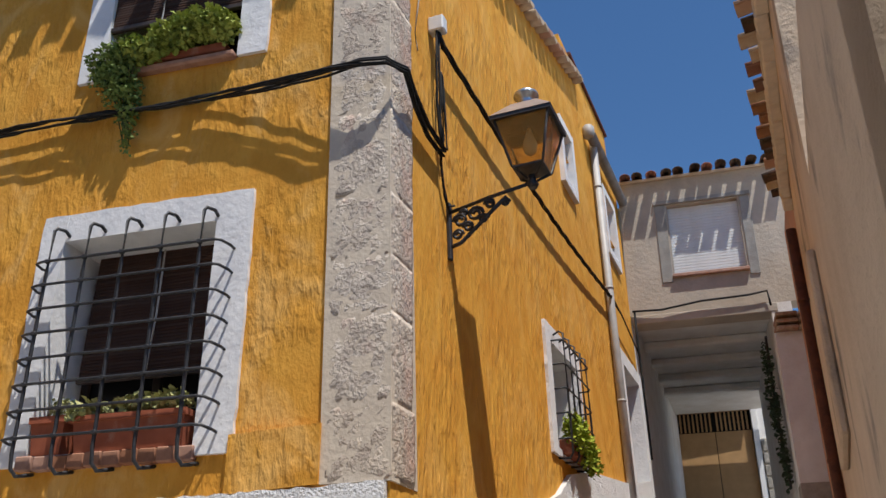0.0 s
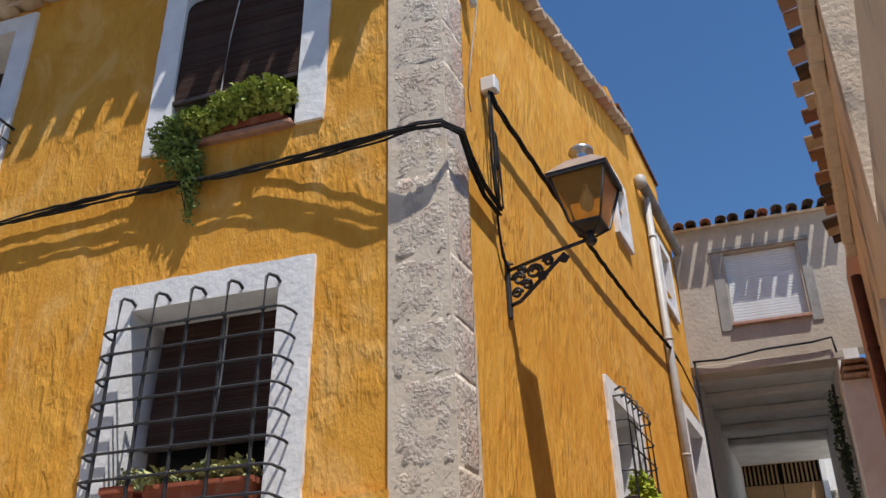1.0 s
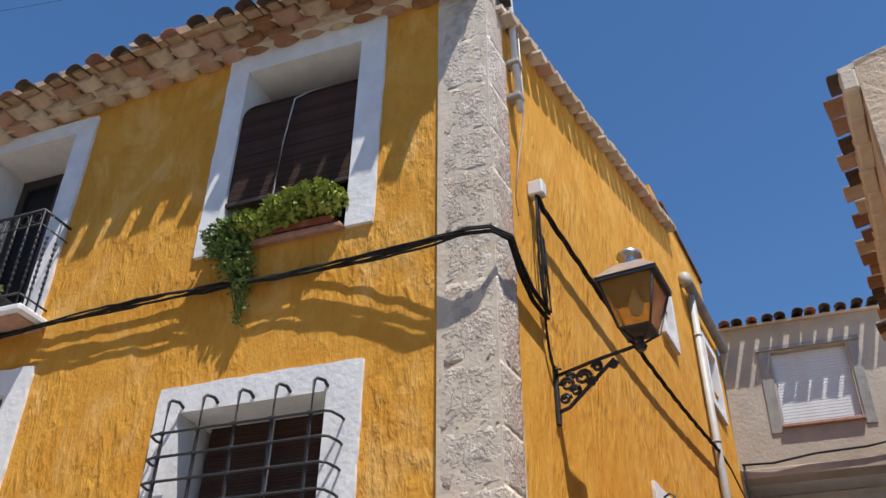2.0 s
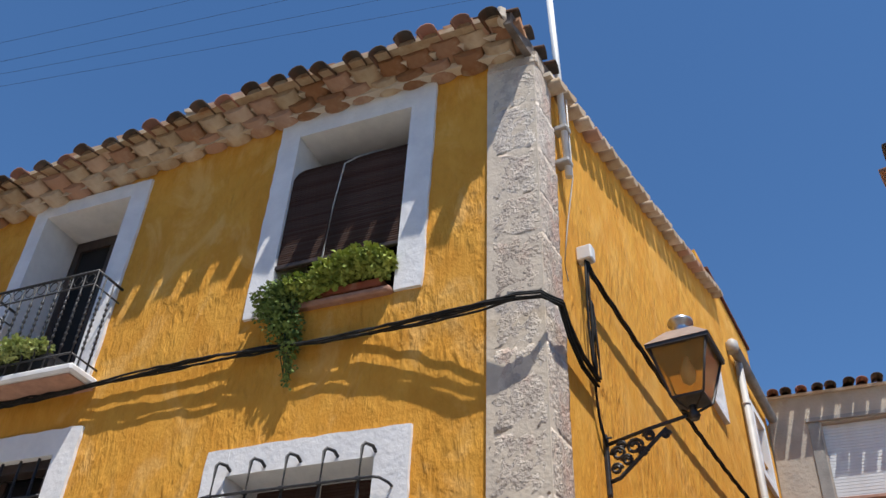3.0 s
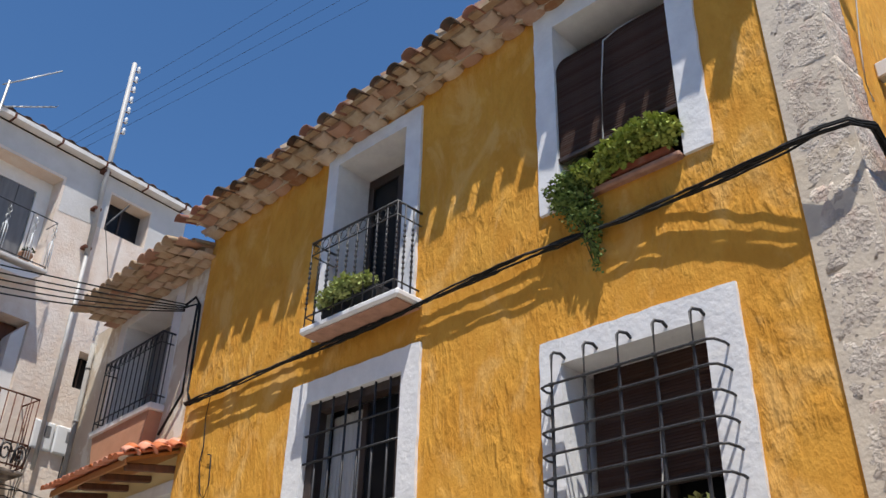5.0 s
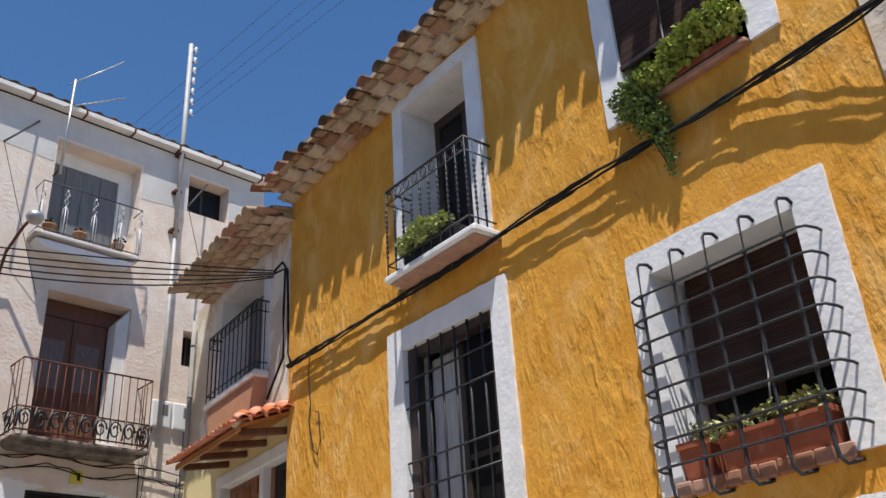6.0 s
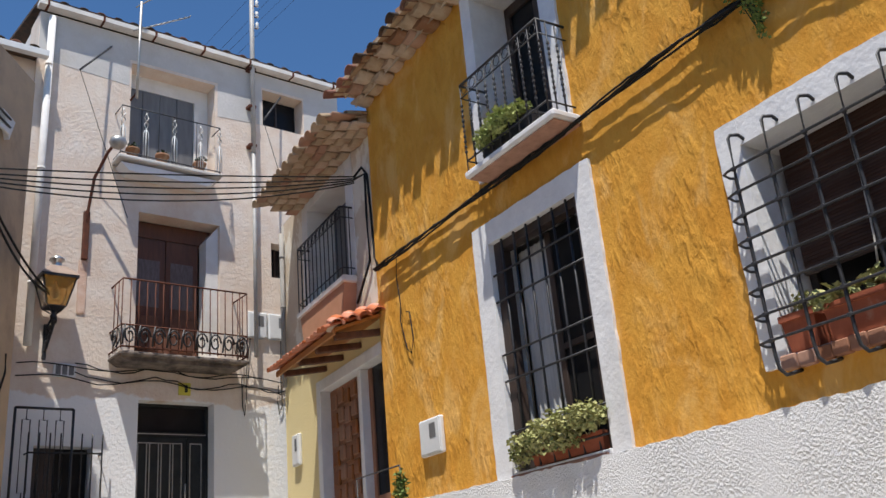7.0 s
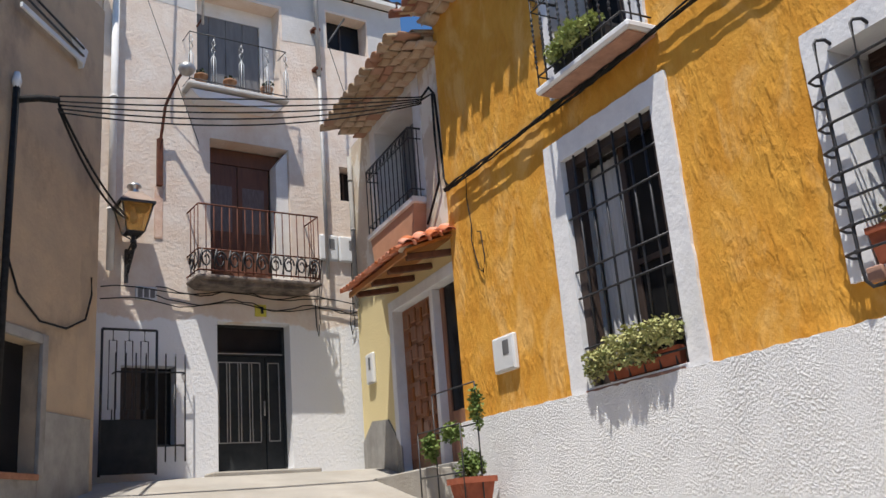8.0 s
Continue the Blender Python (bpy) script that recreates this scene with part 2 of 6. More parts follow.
# opaque near-black: the darkness of unlit rooms is painted into the panes
ROOMDARK = material("glass_painted_room_dark", (0.012, 0.013, 0.015), (0.02, 0.02, 0.022), 2, rough=0.2, bump=0)
ROOMDARK.node_tree.nodes["Principled BSDF"].inputs["Specular IOR Level"].default_value = 0.12
CURTAIN = material("white_net_curtain", (0.55, 0.55, 0.56), (0.45, 0.45, 0.46), 10, (6, 6, 0.2), rough=0.9, bump=0.3, bump_scale=20, bump_stretch=(2, 2, 0.1), depth=0.02)
BLACKPAINT = material("black_metal_door", (0.018, 0.020, 0.021), (0.03, 0.032, 0.033), 6, rough=0.75, bump=0.1, depth=0.003)
PAVING = material("worn_concrete_paving", (0.40, 0.37, 0.33), (0.32, 0.30, 0.27), 1.5, bump=0.5, bump_scale=25, depth=0.02, stain=(0.30, 0.27, 0.23), stain_scale=0.7)
YELLOW = material("yellow_enamel", (0.62, 0.56, 0.08), (0.55, 0.48, 0.06), 5, rough=0.5, bump=0)
RUBBLE = material("rubble_stone", (0.36, 0.33, 0.29), (0.24, 0.22, 0.19), 6, bump=0.8, bump_scale=14, depth=0.03, vary=0.2)
RUSTSTAIN = material("rust_streak", (0.58, 0.38, 0.29), (0.68, 0.52, 0.43), 6, bump=0.5, bump_scale=30, depth=0.02)
AMBER = glass("amber_lamp_pane", (0.98, 0.76, 0.38), 0.03, 0.9)


# ---- building helpers ----
def frame_at(x, y, az, z=0.0):
    """Local frame of a facade: x to the right as one faces it, y into the wall, z up."""
    return pose(x, y, z, 0, 0, az)


FRONT = frame_at(0, 0, 0)
SIDE = frame_at(0.03, 0, 84, 3.4) @ pose(0, 0, 0, -1.2) @ pose(0, 0, -3.4)      # this wall leans back a little
NEXT = frame_at(-7.45, 0.05, -4)
WEST = frame_at(-11.1, 0, 95)
ARCH = frame_at(0, 9, 0)
LEFT = frame_at(-9.2, -3.72, 145)
RIGHT = frame_at(2.90, 4.19, -96.4)


def box(bm, x0, x1, y0, y1, z0, z1, bevel=0.0):
    vs = [bm.verts.new((x, y, z)) for x in (x0, x1) for y in (y0, y1) for z in (z0, z1)]
    fs = [bm.faces.new([vs[i] for i in q]) for q in ((0, 1, 3, 2), (4, 6, 7, 5), (0, 4, 5, 1), (2, 3, 7, 6), (0, 2, 6, 4), (1, 5, 7, 3))]
    if bevel:
        es = list({e for f in fs for e in f.edges})
        bmesh.ops.bevel(bm, geom=es, offset=bevel, segments=1, affect='EDGES')
    return bm


def prism(bm, outline, y0, y1):
    """An outline in x, z, drawn through from y0 to y1."""
    a = [bm.verts.new((x, y0, z)) for x, z in outline]
    b = [bm.verts.new((x, y1, z)) for x, z in outline]
    bm.faces.new(a)
    bm.faces.new(b[::-1])
    k = len(a)
    for i in range(k):
        bm.faces.new((a[i], b[i], b[(i + 1) % k], a[(i + 1) % k]))
    bmesh.ops.recalc_face_normals(bm, faces=bm.faces[:])
    return bm


def tube(bm, pts, r, seg=6, r_end=None):
    """A round bar along a line of points."""
    pts = [Vector(p) for p in pts]
    rings = []
    for i, p in enumerate(pts):
        d = (pts[min(i + 1, len(pts) - 1)] - pts[max(i - 1, 0)]).normalized()
        a = d.cross(Vector((0, 0, 1)))
        if a.length < 0.05:
            a = d.cross(Vector((1, 0, 0)))
        a.normalize()
        b = d.cross(a)
        rr = r if r_end is None else r + (r_end - r) * i / (len(pts) - 1)
        rings.append([bm.verts.new(p + rr * (math.cos(2 * math.pi * k / seg) * a + math.sin(2 * math.pi * k / seg) * b)) for k in range(seg)])
    for u, v in zip(rings, rings[1:]):
        for k in range(seg):
            f = bm.faces.new((u[k], v[k], v[(k + 1) % seg], u[(k + 1) % seg]))
            f.smooth = True
    bm.faces.new(rings[0])
    bm.faces.new(rings[-1][::-1])
    return bm


def lathe(bm, profile, seg=16, cx=0.0, cy=0.0):
    rings = [[bm.verts.new((cx + r * math.cos(2 * math.pi * k / seg), cy + r * math.sin(2 * math.pi * k / seg), z)) for k in range(seg)] for r, z in profile]
    for u, v in zip(rings, rings[1:]):
        for k in range(seg):
            f = bm.faces.new((u[k], u[(k + 1) % seg], v[(k + 1) % seg], v[k]))
            f.smooth = True
    bm.faces.new(rings[0][::-1])
    bm.faces.new(rings[-1])
    return bm


def mesh_of(name, bm, mat):
    me = bpy.data.meshes.new(name)
    bm.to_mesh(me)
    bm.free()
    me.materials.append(mat)
    return me


def part(name, bm, mat, parent=None, label="", m=None):
    """One mesh object, under a thing or a part."""
    ob = new(name, bm if isinstance(bm, bpy.types.Mesh) else mesh_of(name, bm, mat))
    ob.parent = parent
    if m is not None:
        ob.matrix_basis = m
    if label:
        ob["label"] = label
    return ob


def thing(name, m, label, category, group="", kind=""):
    e = new(name)
    e.empty_display_size = 0.1
    e.matrix_basis = m
    return tagged(e, label, category, group, kind)


def at(fr, x=0.0, y=0.0, z=0.0, rz=0.0):
    return fr @ pose(x, y, z, 0, 0, rz)


def B():
    return bmesh.new()


def wall(name, fr, x0, x1, z0, z1, thick, holes, mat, label, step=0.0):
    """A wall with rectangular openings right through it: holes are (x0, x1, z0, z1)."""
    xs = sorted({x0, x1, *[h[0] for h in holes], *[h[1] for h in holes]})
    zs = sorted({z0, z1, *[h[2] for h in holes], *[h[3] for h in holes]})
    bm = B()

    def solid(i, j):
        if not (0 <= i < len(xs) - 1 and 0 <= j < len(zs) - 1):
            return False
        cx, cz = (xs[i] + xs[i + 1]) / 2, (zs[j] + zs[j + 1]) / 2
        return not any(h[0] < cx < h[1] and h[2] < cz < h[3] for h in holes)

    def quad(*p):
        bm.faces.new([bm.verts.new(q) for q in p])
    for i in range(len(xs) - 1):
        for j in range(len(zs) - 1):
            if not solid(i, j):
                continue
            a, b, c, d = xs[i], xs[i + 1], zs[j], zs[j + 1]
            quad((a, 0, c), (b, 0, c), (b, 0, d), (a, 0, d))
            quad((b, thick, c), (a, thick, c), (a, thick, d), (b, thick, d))
            if not solid(i - 1, j):
                quad((a, thick, c), (a, 0, c), (a, 0, d), (a, thick, d))
            if not solid(i + 1, j):
                quad((b, 0, c), (b, thick, c), (b, thick, d), (b, 0, d))
            if not solid(i, j - 1):
                quad((a, thick, c), (b, thick, c), (b, 0, c), (a, 0, c))
            if not solid(i, j + 1):
                quad((a, 0, d), (b, 0, d), (b, thick, d), (a, thick, d))
    bmesh.ops.remove_doubles(bm, verts=bm.verts[:], dist=1e-5)
    return tagged(part(name, bm, mat, None, label, fr), label, "wall", "", "structure")


def tile_mesh(name, mat, length=0.42, r0=0.105, r1=0.085, th=0.014, up=True, seg=6):
    """A curved clay tile along -y from the origin; up: hump upwards, else a trough."""
    bm = B()
    rings = []
    for y, r in ((0.0, r1), (-length, r0)):
        for rr in (r, r - th):
            ring = []
            for k in range(seg + 1):
                a = math.pi * k / seg
                z = rr * math.sin(a) * 0.8
                ring.append(bm.verts.new((rr * math.cos(a), y, z if up else -z)))
            rings.append(ring)
    o0, i0, o1, i1 = rings
    for k in range(seg):
        for q in ((o0[k], o0[k + 1], o1[k + 1], o1[k]), (i0[k + 1], i0[k], i1[k], i1[k + 1]), (o1[k], o1[k + 1], i1[k + 1], i1[k]), (o0[k + 1], o0[k], i0[k], i0[k + 1])):
            bm.faces.new(q).smooth = True
    for k in (0, seg):
        bm.faces.new((o0[k], o1[k], i1[k], i0[k]))
    bmesh.ops.recalc_face_normals(bm, faces=bm.faces[:])
    return mesh_of(name, bm, mat)


def bed_tile_mesh(name, mat, length=0.36, r=0.135, seg=6, flat=0.55):
    """A shallow tile bedded in mortar, seen from below: a rounded underside, closed above."""
    bm = B()
    rings = [[bm.verts.new((rr * math.cos(math.pi * k / seg), y, -rr * flat * math.sin(math.pi * k / seg))) for k in range(seg + 1)] for y, rr in ((0.0, r * 0.96), (-length, r))]
    for k in range(seg):
        bm.faces.new((rings[0][k], rings[0][k + 1], rings[1][k + 1], rings[1][k])).smooth = True
    bm.faces.new(rings[1])
    bm.faces.new(rings[0][::-1])
    bm.faces.new((rings[0][0], rings[1][0], rings[1][seg], rings[0][seg]))
    bmesh.ops.recalc_face_normals(bm, faces=bm.faces[:])
    return mesh_of(name, bm, mat)


def leaves(bm, rng, blobs, count, size, droop=0.0):
    """Small folded leaves scattered through blobs of (x, y, z, rx, ry, rz)."""
    weights = [b[3] * b[4] * b[5] for b in blobs]
    for _ in range(count):
        b = rng.choices(blobs, weights)[0]
        d = Vector((rng.gauss(0, 1), rng.gauss(0, 1), rng.gauss(0, 1))).normalized() * (rng.random() ** 0.45)
        p = Vector((b[0] + d.x * b[3], b[1] + d.y * b[4], b[2] + d.z * b[5]))
        s = size * rng.uniform(0.6, 1.3)
        m = Matrix.Translation(p) @ Euler((rng.uniform(-1.0, 1.0), rng.uniform(-1.0, 1.0) - droop, rng.uniform(0, 6.28))).to_matrix().to_4x4()
        v = [bm.verts.new(m @ Vector(q)) for q in ((0, 0, 0), (0.5 * s, 0.45 * s, 0.12 * s), (s, 0, -0.1 * s), (0.5 * s, -0.45 * s, 0.12 * s), (0.5 * s, 0, -0.03 * s))]
        for t in ((0, 4, 1), (1, 4, 2), (2, 4, 3), (3, 4, 0)):
            bm.faces.new([v[i] for i in t])
    return bm


def sag(a, b, drop, k=10):
    a, b = Vector(a), Vector(b)
    return [a.lerp(b, i / k) - Vector((0, 0, drop * 4 * (i / k) * (1 - i / k))) for i in range(k + 1)]


def hand_edge(bm, x0, x1, y0, y1, z0, z1, seed, sides):
    """A slab whose named outer edges (l, r, t) waver as a brush and trowel leave them."""
    rng = random.Random(seed)

    def waver(k, n):
        return 0.0 if k in (0, n) else rng.uniform(0.0, 0.011)
    nz, nx = max(2, int((z1 - z0) / 0.09)), max(2, int((x1 - x0) / 0.09))
    right = [(x1 + (waver(k, nz) if "r" in sides else 0.0), z0 + (z1 - z0) * k / nz) for k in range(nz + 1)]
    top = [(x1 + (x0 - x1) * k / nx, z1 + (waver(k, nx) if "t" in sides else 0.0)) for k in range(1, nx)]
    left = [(x0 - (waver(k, nz) if "l" in sides else 0.0), z1 + (z0 - z1) * k / nz) for k in range(nz + 1)]
    return prism(bm, right + top + left, y0, y1)


def surround(fr, x0, x1, z0, z1, ox0, ox1, oz0, oz1, label, mat=None, deep=0.38, proud=0.03, bottom=True):
    """A painted window surround: jambs, head and bottom piece that also line the opening."""
    mat = mat or WHITE
    w = thing("window_surround", fr @ pose(ox0, 0, oz0), label, "window surround", "", "structure")
    a, b, c, d = x0 - ox0, x1 - ox0, z0 - oz0, z1 - oz0
    W, H = ox1 - ox0, oz1 - oz0
    part("jamb", hand_edge(B(), 0, a, -proud, deep, 0, H, int(H * 1000), "lt"), mat, w)
    part("jamb", hand_edge(B(), b, W, -proud, deep, 0, H, int(W * 1000), "rt"), mat, w)
    part("head", hand_edge(B(), a + 0.0005, b - 0.0005, -proud + 0.001, deep, d, H, int(W * 700), "t"), mat, w)
    if bottom and c > 0.01:
        part("sill", box(B(), a + 0.0005, b - 0.0005, -proud + 0.001, deep, 0, c, 0.006), mat, w)
    return w


# ---- ground ----
def ground_height(x, y):
    h = 0.2 * (1.4 - max(-10.2, min(x, 1.4)))
    up = max(0.0, min(y, 16.0)) * 0.27
    return max(h, up) if x > -2 else h


def build_ground():
    bm = B()
    xs = [-900, -300, -80, -30] + [-18 + 0.5 * i for i in range(53)] + [20, 60, 300, 900]
    ys = [-900, -300, -80, -30] + [-12 + 0.5 * i for i in range(61)] + [30, 80, 300, 900]
    grid = [[bm.verts.new((x, y, ground_height(x, y) + 0.012 * noise.noise(Vector((x * 1.3, y * 1.3, 0))))) for y in ys] for x in xs]
    for i in range(len(xs) - 1):
        for j in range(len(ys) - 1):
            f = bm.faces.new((grid[i][j], grid[i + 1][j], grid[i + 1][j + 1], grid[i][j + 1]))
            f.smooth = True
    tagged(part("ground", bm, PAVING), "worn pale concrete paving of a steep village street", "ground", "", "structure")


build_ground()

# ---- ochre house: walls ----
W1 = (-2.31, -1.165, 2.86, 4.32)      # barred window, lower floor
U1 = (-2.255, -1.15, 5.68, 7.56)      # window with blind and plants
U2 = (-5.12, -4.09, 5.40, 7.38)      # balcony door
W2 = (-5.25, -3.985, 2.585, 4.70)      # tall barred window
W1o, U1o, U2o, W2o = (-2.495, -0.915, 2.80, 4.52), (-2.455, -0.93, 5.63, 7.80), (-5.28, -3.885, 5.34, 7.54), (-5.49, -3.775, 2.54, 4.915)
wall("wall_front", FRONT, -7.47, -0.10, 0.0, 7.62, 0.5, [W1o, (*U1o[:3], 7.6199), U2o, W2o], OCHRE, "ochre yellow rough stucco front wall of a village house")
SWo, UP1o, UP2o, SDo = (3.49, 4.86, 3.44, 4.72), (4.94, 5.62, 7.00, 7.95), (7.56, 8.46, 7.15, 8.30), (7.40, 9.00, 2.0, 5.66)
wall("wall_side", SIDE, 0.0, 9.05, 0.3, 7.55, 0.5, [SWo, (*UP1o[:3], 7.5499), (*UP2o[:3], 7.5499), SDo], OCHRE_SIDE, "ochre yellow combed stucco side wall along the lane")


def front_top():
    bm = B()
    prism(bm, [(-3.88, 7.622), (-2.457, 7.622), (-2.457, 7.80), (-3.88, 7.66)], 0.0, 0.5)
    prism(bm, [(-0.928, 7.622), (-0.10, 7.622), (-0.10, 7.86), (-0.928, 7.86)], 0.0, 0.5)
    tagged(part("wall_front_top", bm, OCHRE), "ochre stucco strip under the eave", "wall", "", "structure")


front_top()


def gable():
    bm = prism(B(), [(0.0, 7.552), (4.938, 7.552), (4.938, 9.00), (0.0, 7.62)], 0, 0.5)
    tagged(part("wall_gable", bm, OCHRE_SIDE, None, "", SIDE), "ochre stucco gable rising to the ridge", "wall", "", "structure")
    bm = B()
    box(bm, 4.94, 5.618, 0, 0.5, 7.95, 9.00)
    box(bm, 5.62, 7.558, 0, 0.5, 7.552, 9.70)
    box(bm, 7.56, 8.55, 0, 0.5, 8.30, 9.70)
    box(bm, 8.552, 9.05, 0, 0.5, 7.552, 9.0)
    box(bm, 8.46, 8.55, 0, 0.5, 7.552, 8.298)
    prism(bm, [(4.94, 9.002), (5.618, 9.002), (5.618, 9.19)], 0, 0.5)
    tagged(part("wall_upper", bm, OCHRE_SIDE, None, "", SIDE), "ochre stucco upper wall beyond the gable", "wall", "", "structure")
    tagged(part("coping", box(B(), 6.15, 8.60, -0.04, 0.55, 9.70, 9.76, 0.01), RUST, None, "", SIDE), "dark red coping on the upper wall", "coping", "", "structure")


gable()


def back_of_house():
    """Plain inner walls and ceilings that close the rooms behind the openings."""
    bm = B()
    box(bm, -7.4, -0.55, 2.6, 2.7, 0.0, 7.6)
    box(bm, -7.4, -0.55, 0.5, 2.6, 4.98, 5.08)
    box(bm, -7.4, -0.55, 0.5, 2.6, 7.55, 7.62)
    box(bm, -7.4, -7.3, 0.5, 2.6, 0.0, 7.6)
    box(bm, -3.3, -3.2, 0.5, 2.6, 0.0, 7.55)
    box(bm, -7.4, -0.55, 0.5, 2.6, 2.2, 2.3)
    tagged(part("inner_walls", bm, PLAINWHITE), "plain painted inner walls and floors of the house", "wall", "", "structure")


back_of_house()


def roughcast_base():
    rng = random.Random(17)
    xs = [0.03 - 0.05 * k for k in range(151)]
    edge = [(x, float(np.interp(x, (-7.47, -3.83, -0.9, 0.03), (2.57, 2.535, 2.56, 2.585))) + rng.uniform(-0.008, 0.008)) for x in xs]
    bm = prism(B(), [(-7.47, 0.0), (0.03, 0.0)] + edge, -0.06, 0.0)
    tagged(part("base_front", bm, ROUGHCAST), "thick white roughcast base along the front wall", "plinth", "", "structure")
    bm = prism(B(), [(-0.02, 0.3), (9.0, 0.3), (9.0, 4.1), (7.1, 3.74), (4.9, 3.50), (4.0, 3.32), (3.5, 3.06), (2.6, 2.78), (0.6, 2.40), (-0.02, 2.40)], -0.05, 0.0)
    tagged(part("base_side", bm, ROUGHCAST, None, "", SIDE), "thick white roughcast base along the lane", "plinth", "", "structure")
    bm = prism(B(), [(-0.93, 2.56), (-0.36, 2.59), (-0.36, 2.93), (-0.93, 2.90)], -0.045, 0.0)
    tagged(part("stucco_band", bm, OCHRE), "slightly proud ochre stucco band beside the corner stones", "trim", "", "structure")


roughcast_base()


def quoin():
    q = thing("corner_quoin", FRONT, "weathered grey limestone corner blocks with pale mortar", "quoin", "", "structure")
    bm = B()
    lo = [bm.verts.new(p) for p in ((-0.36, -0.024, 2.59), (0.060, -0.024, 2.59), (0.090, 0.36, 2.59), (-0.35, 0.36, 2.59))]
    hi = [bm.verts.new(p) for p in ((-0.46, -0.024, 7.74), (-0.05, -0.024, 7.74), (-0.015, 0.30, 7.74), (-0.45, 0.30, 7.74))]
    bm.faces.new(lo[::-1])
    bm.faces.new(hi)
    for k in range(4):
        bm.faces.new((lo[k], lo[(k + 1) % 4], hi[(k + 1) % 4], hi[k]))
    part("mortar", bm, MORTAR, q)
    rng = random.Random(3)
    z = 2.60
    while z < 7.68:
        h = min(rng.uniform(0.36, 0.66), 7.72 - z)
        if h < 0.12:
            break
        bm = B()
        wl, ws = rng.uniform(0.31, 0.355), rng.uniform(0.26, 0.34)
        box(bm, -wl, 0.058, -0.026, ws, 0, h - 0.006)
        bmesh.ops.subdivide_edges(bm, edges=bm.edges[:], cuts=13, use_grid_fill=True)
        for v in bm.verts:
            n0 = noise.noise(Vector((v.co.x * 6, v.co.y * 6, (v.co.z + z) * 7)))
            n1 = noise.noise(Vector((v.co.x * 26, v.co.y * 26, (v.co.z + z) * 30)))
            n2 = noise.noise(Vector((v.co.x * 55, v.co.y * 55 + 9, (v.co.z + z) * 60)))
            inner = min(v.co.z - 0.01, h - 0.016 - v.co.z, v.co.x + wl - 0.03, max(0.035 - v.co.x, v.co.y - 0.03), 0.05) / 0.05
            sunk = max(0.0, 0.55 - inner + 0.5 * n0 + 0.35 * n1)
            v.co.y += 0.006 * n0 + 0.007 * n1 + 0.010 * n2 + 0.009 * min(1.0, sunk)
            v.co.x += 0.10 * v.co.y * (v.co.x > 0) + (0.004 * n0 - 0.007 * n1) * (1 if v.co.x > 0 else 0.5) - 0.006 * min(1.0, sunk) * (v.co.x > 0)
        for f in bm.faces:
            f.smooth = True
        bm.normal_update()
        for f in bm.faces:
            f.smooth = abs(f.normal.z) < 0.7
        part("stone", bm, STONE, q, "", pose(-0.021 * (z + h / 2 - 3.2), 0, z))
        z += h
    part("cap", box(B(), -0.455, -0.02, -0.034, 0.36, 7.70, 7.84, 0.012), STONE, q, "weathered stone cap under the eave")


quoin()

# ---- roofs ----
COVER = tile_mesh("cover_tile", TERRACOTTA, 0.42, 0.090, 0.076, up=True)
VCOVER = tile_mesh("verge_cover", PALETILE, up=True)
TROUGH = bed_tile_mesh("eave_tile", PALETILE)
TROUGH_RUST = bed_tile_mesh("eave_tile", RUSTTILE)
VERGE = bed_tile_mesh("verge_tile", PALETILE, 0.32, 0.098, 6, 0.8)


def eave_z(x):
    """The eave sags towards the old party wall."""
    return float(np.interp(x, (-7.6, -6.8, -5.2, -3.8, -2.5, 0.2), (7.34, 7.39, 7.50, 7.64, 7.76, 7.81)))


def roof_slab(bm, x0, x1, z_of, y0, y1, lift0, z_back, th=0.05, n=10):
    """A slab from the eave line up to a level back edge."""
    rows = []
    for i in range(n + 1):
        k = i / n
        x, xb = x0[0] + (x1[0] - x0[0]) * k, x0[1] + (x1[1] - x0[1]) * k
        rows.append([bm.verts.new(p) for p in ((x, y0, z_of(x) + lift0), (xb, y1, z_back), (xb, y1, z_back - th), (x, y0, z_of(x) + lift0 - th))])
    for a, b in zip(rows, rows[1:]):
        for k in range(4):
            bm.faces.new((a[k], b[k], b[(k + 1) % 4], a[(k + 1) % 4]))
    bm.faces.new(rows[0])
    bm.faces.new(rows[-1][::-1])
    bmesh.ops.recalc_face_normals(bm, faces=bm.faces[:])


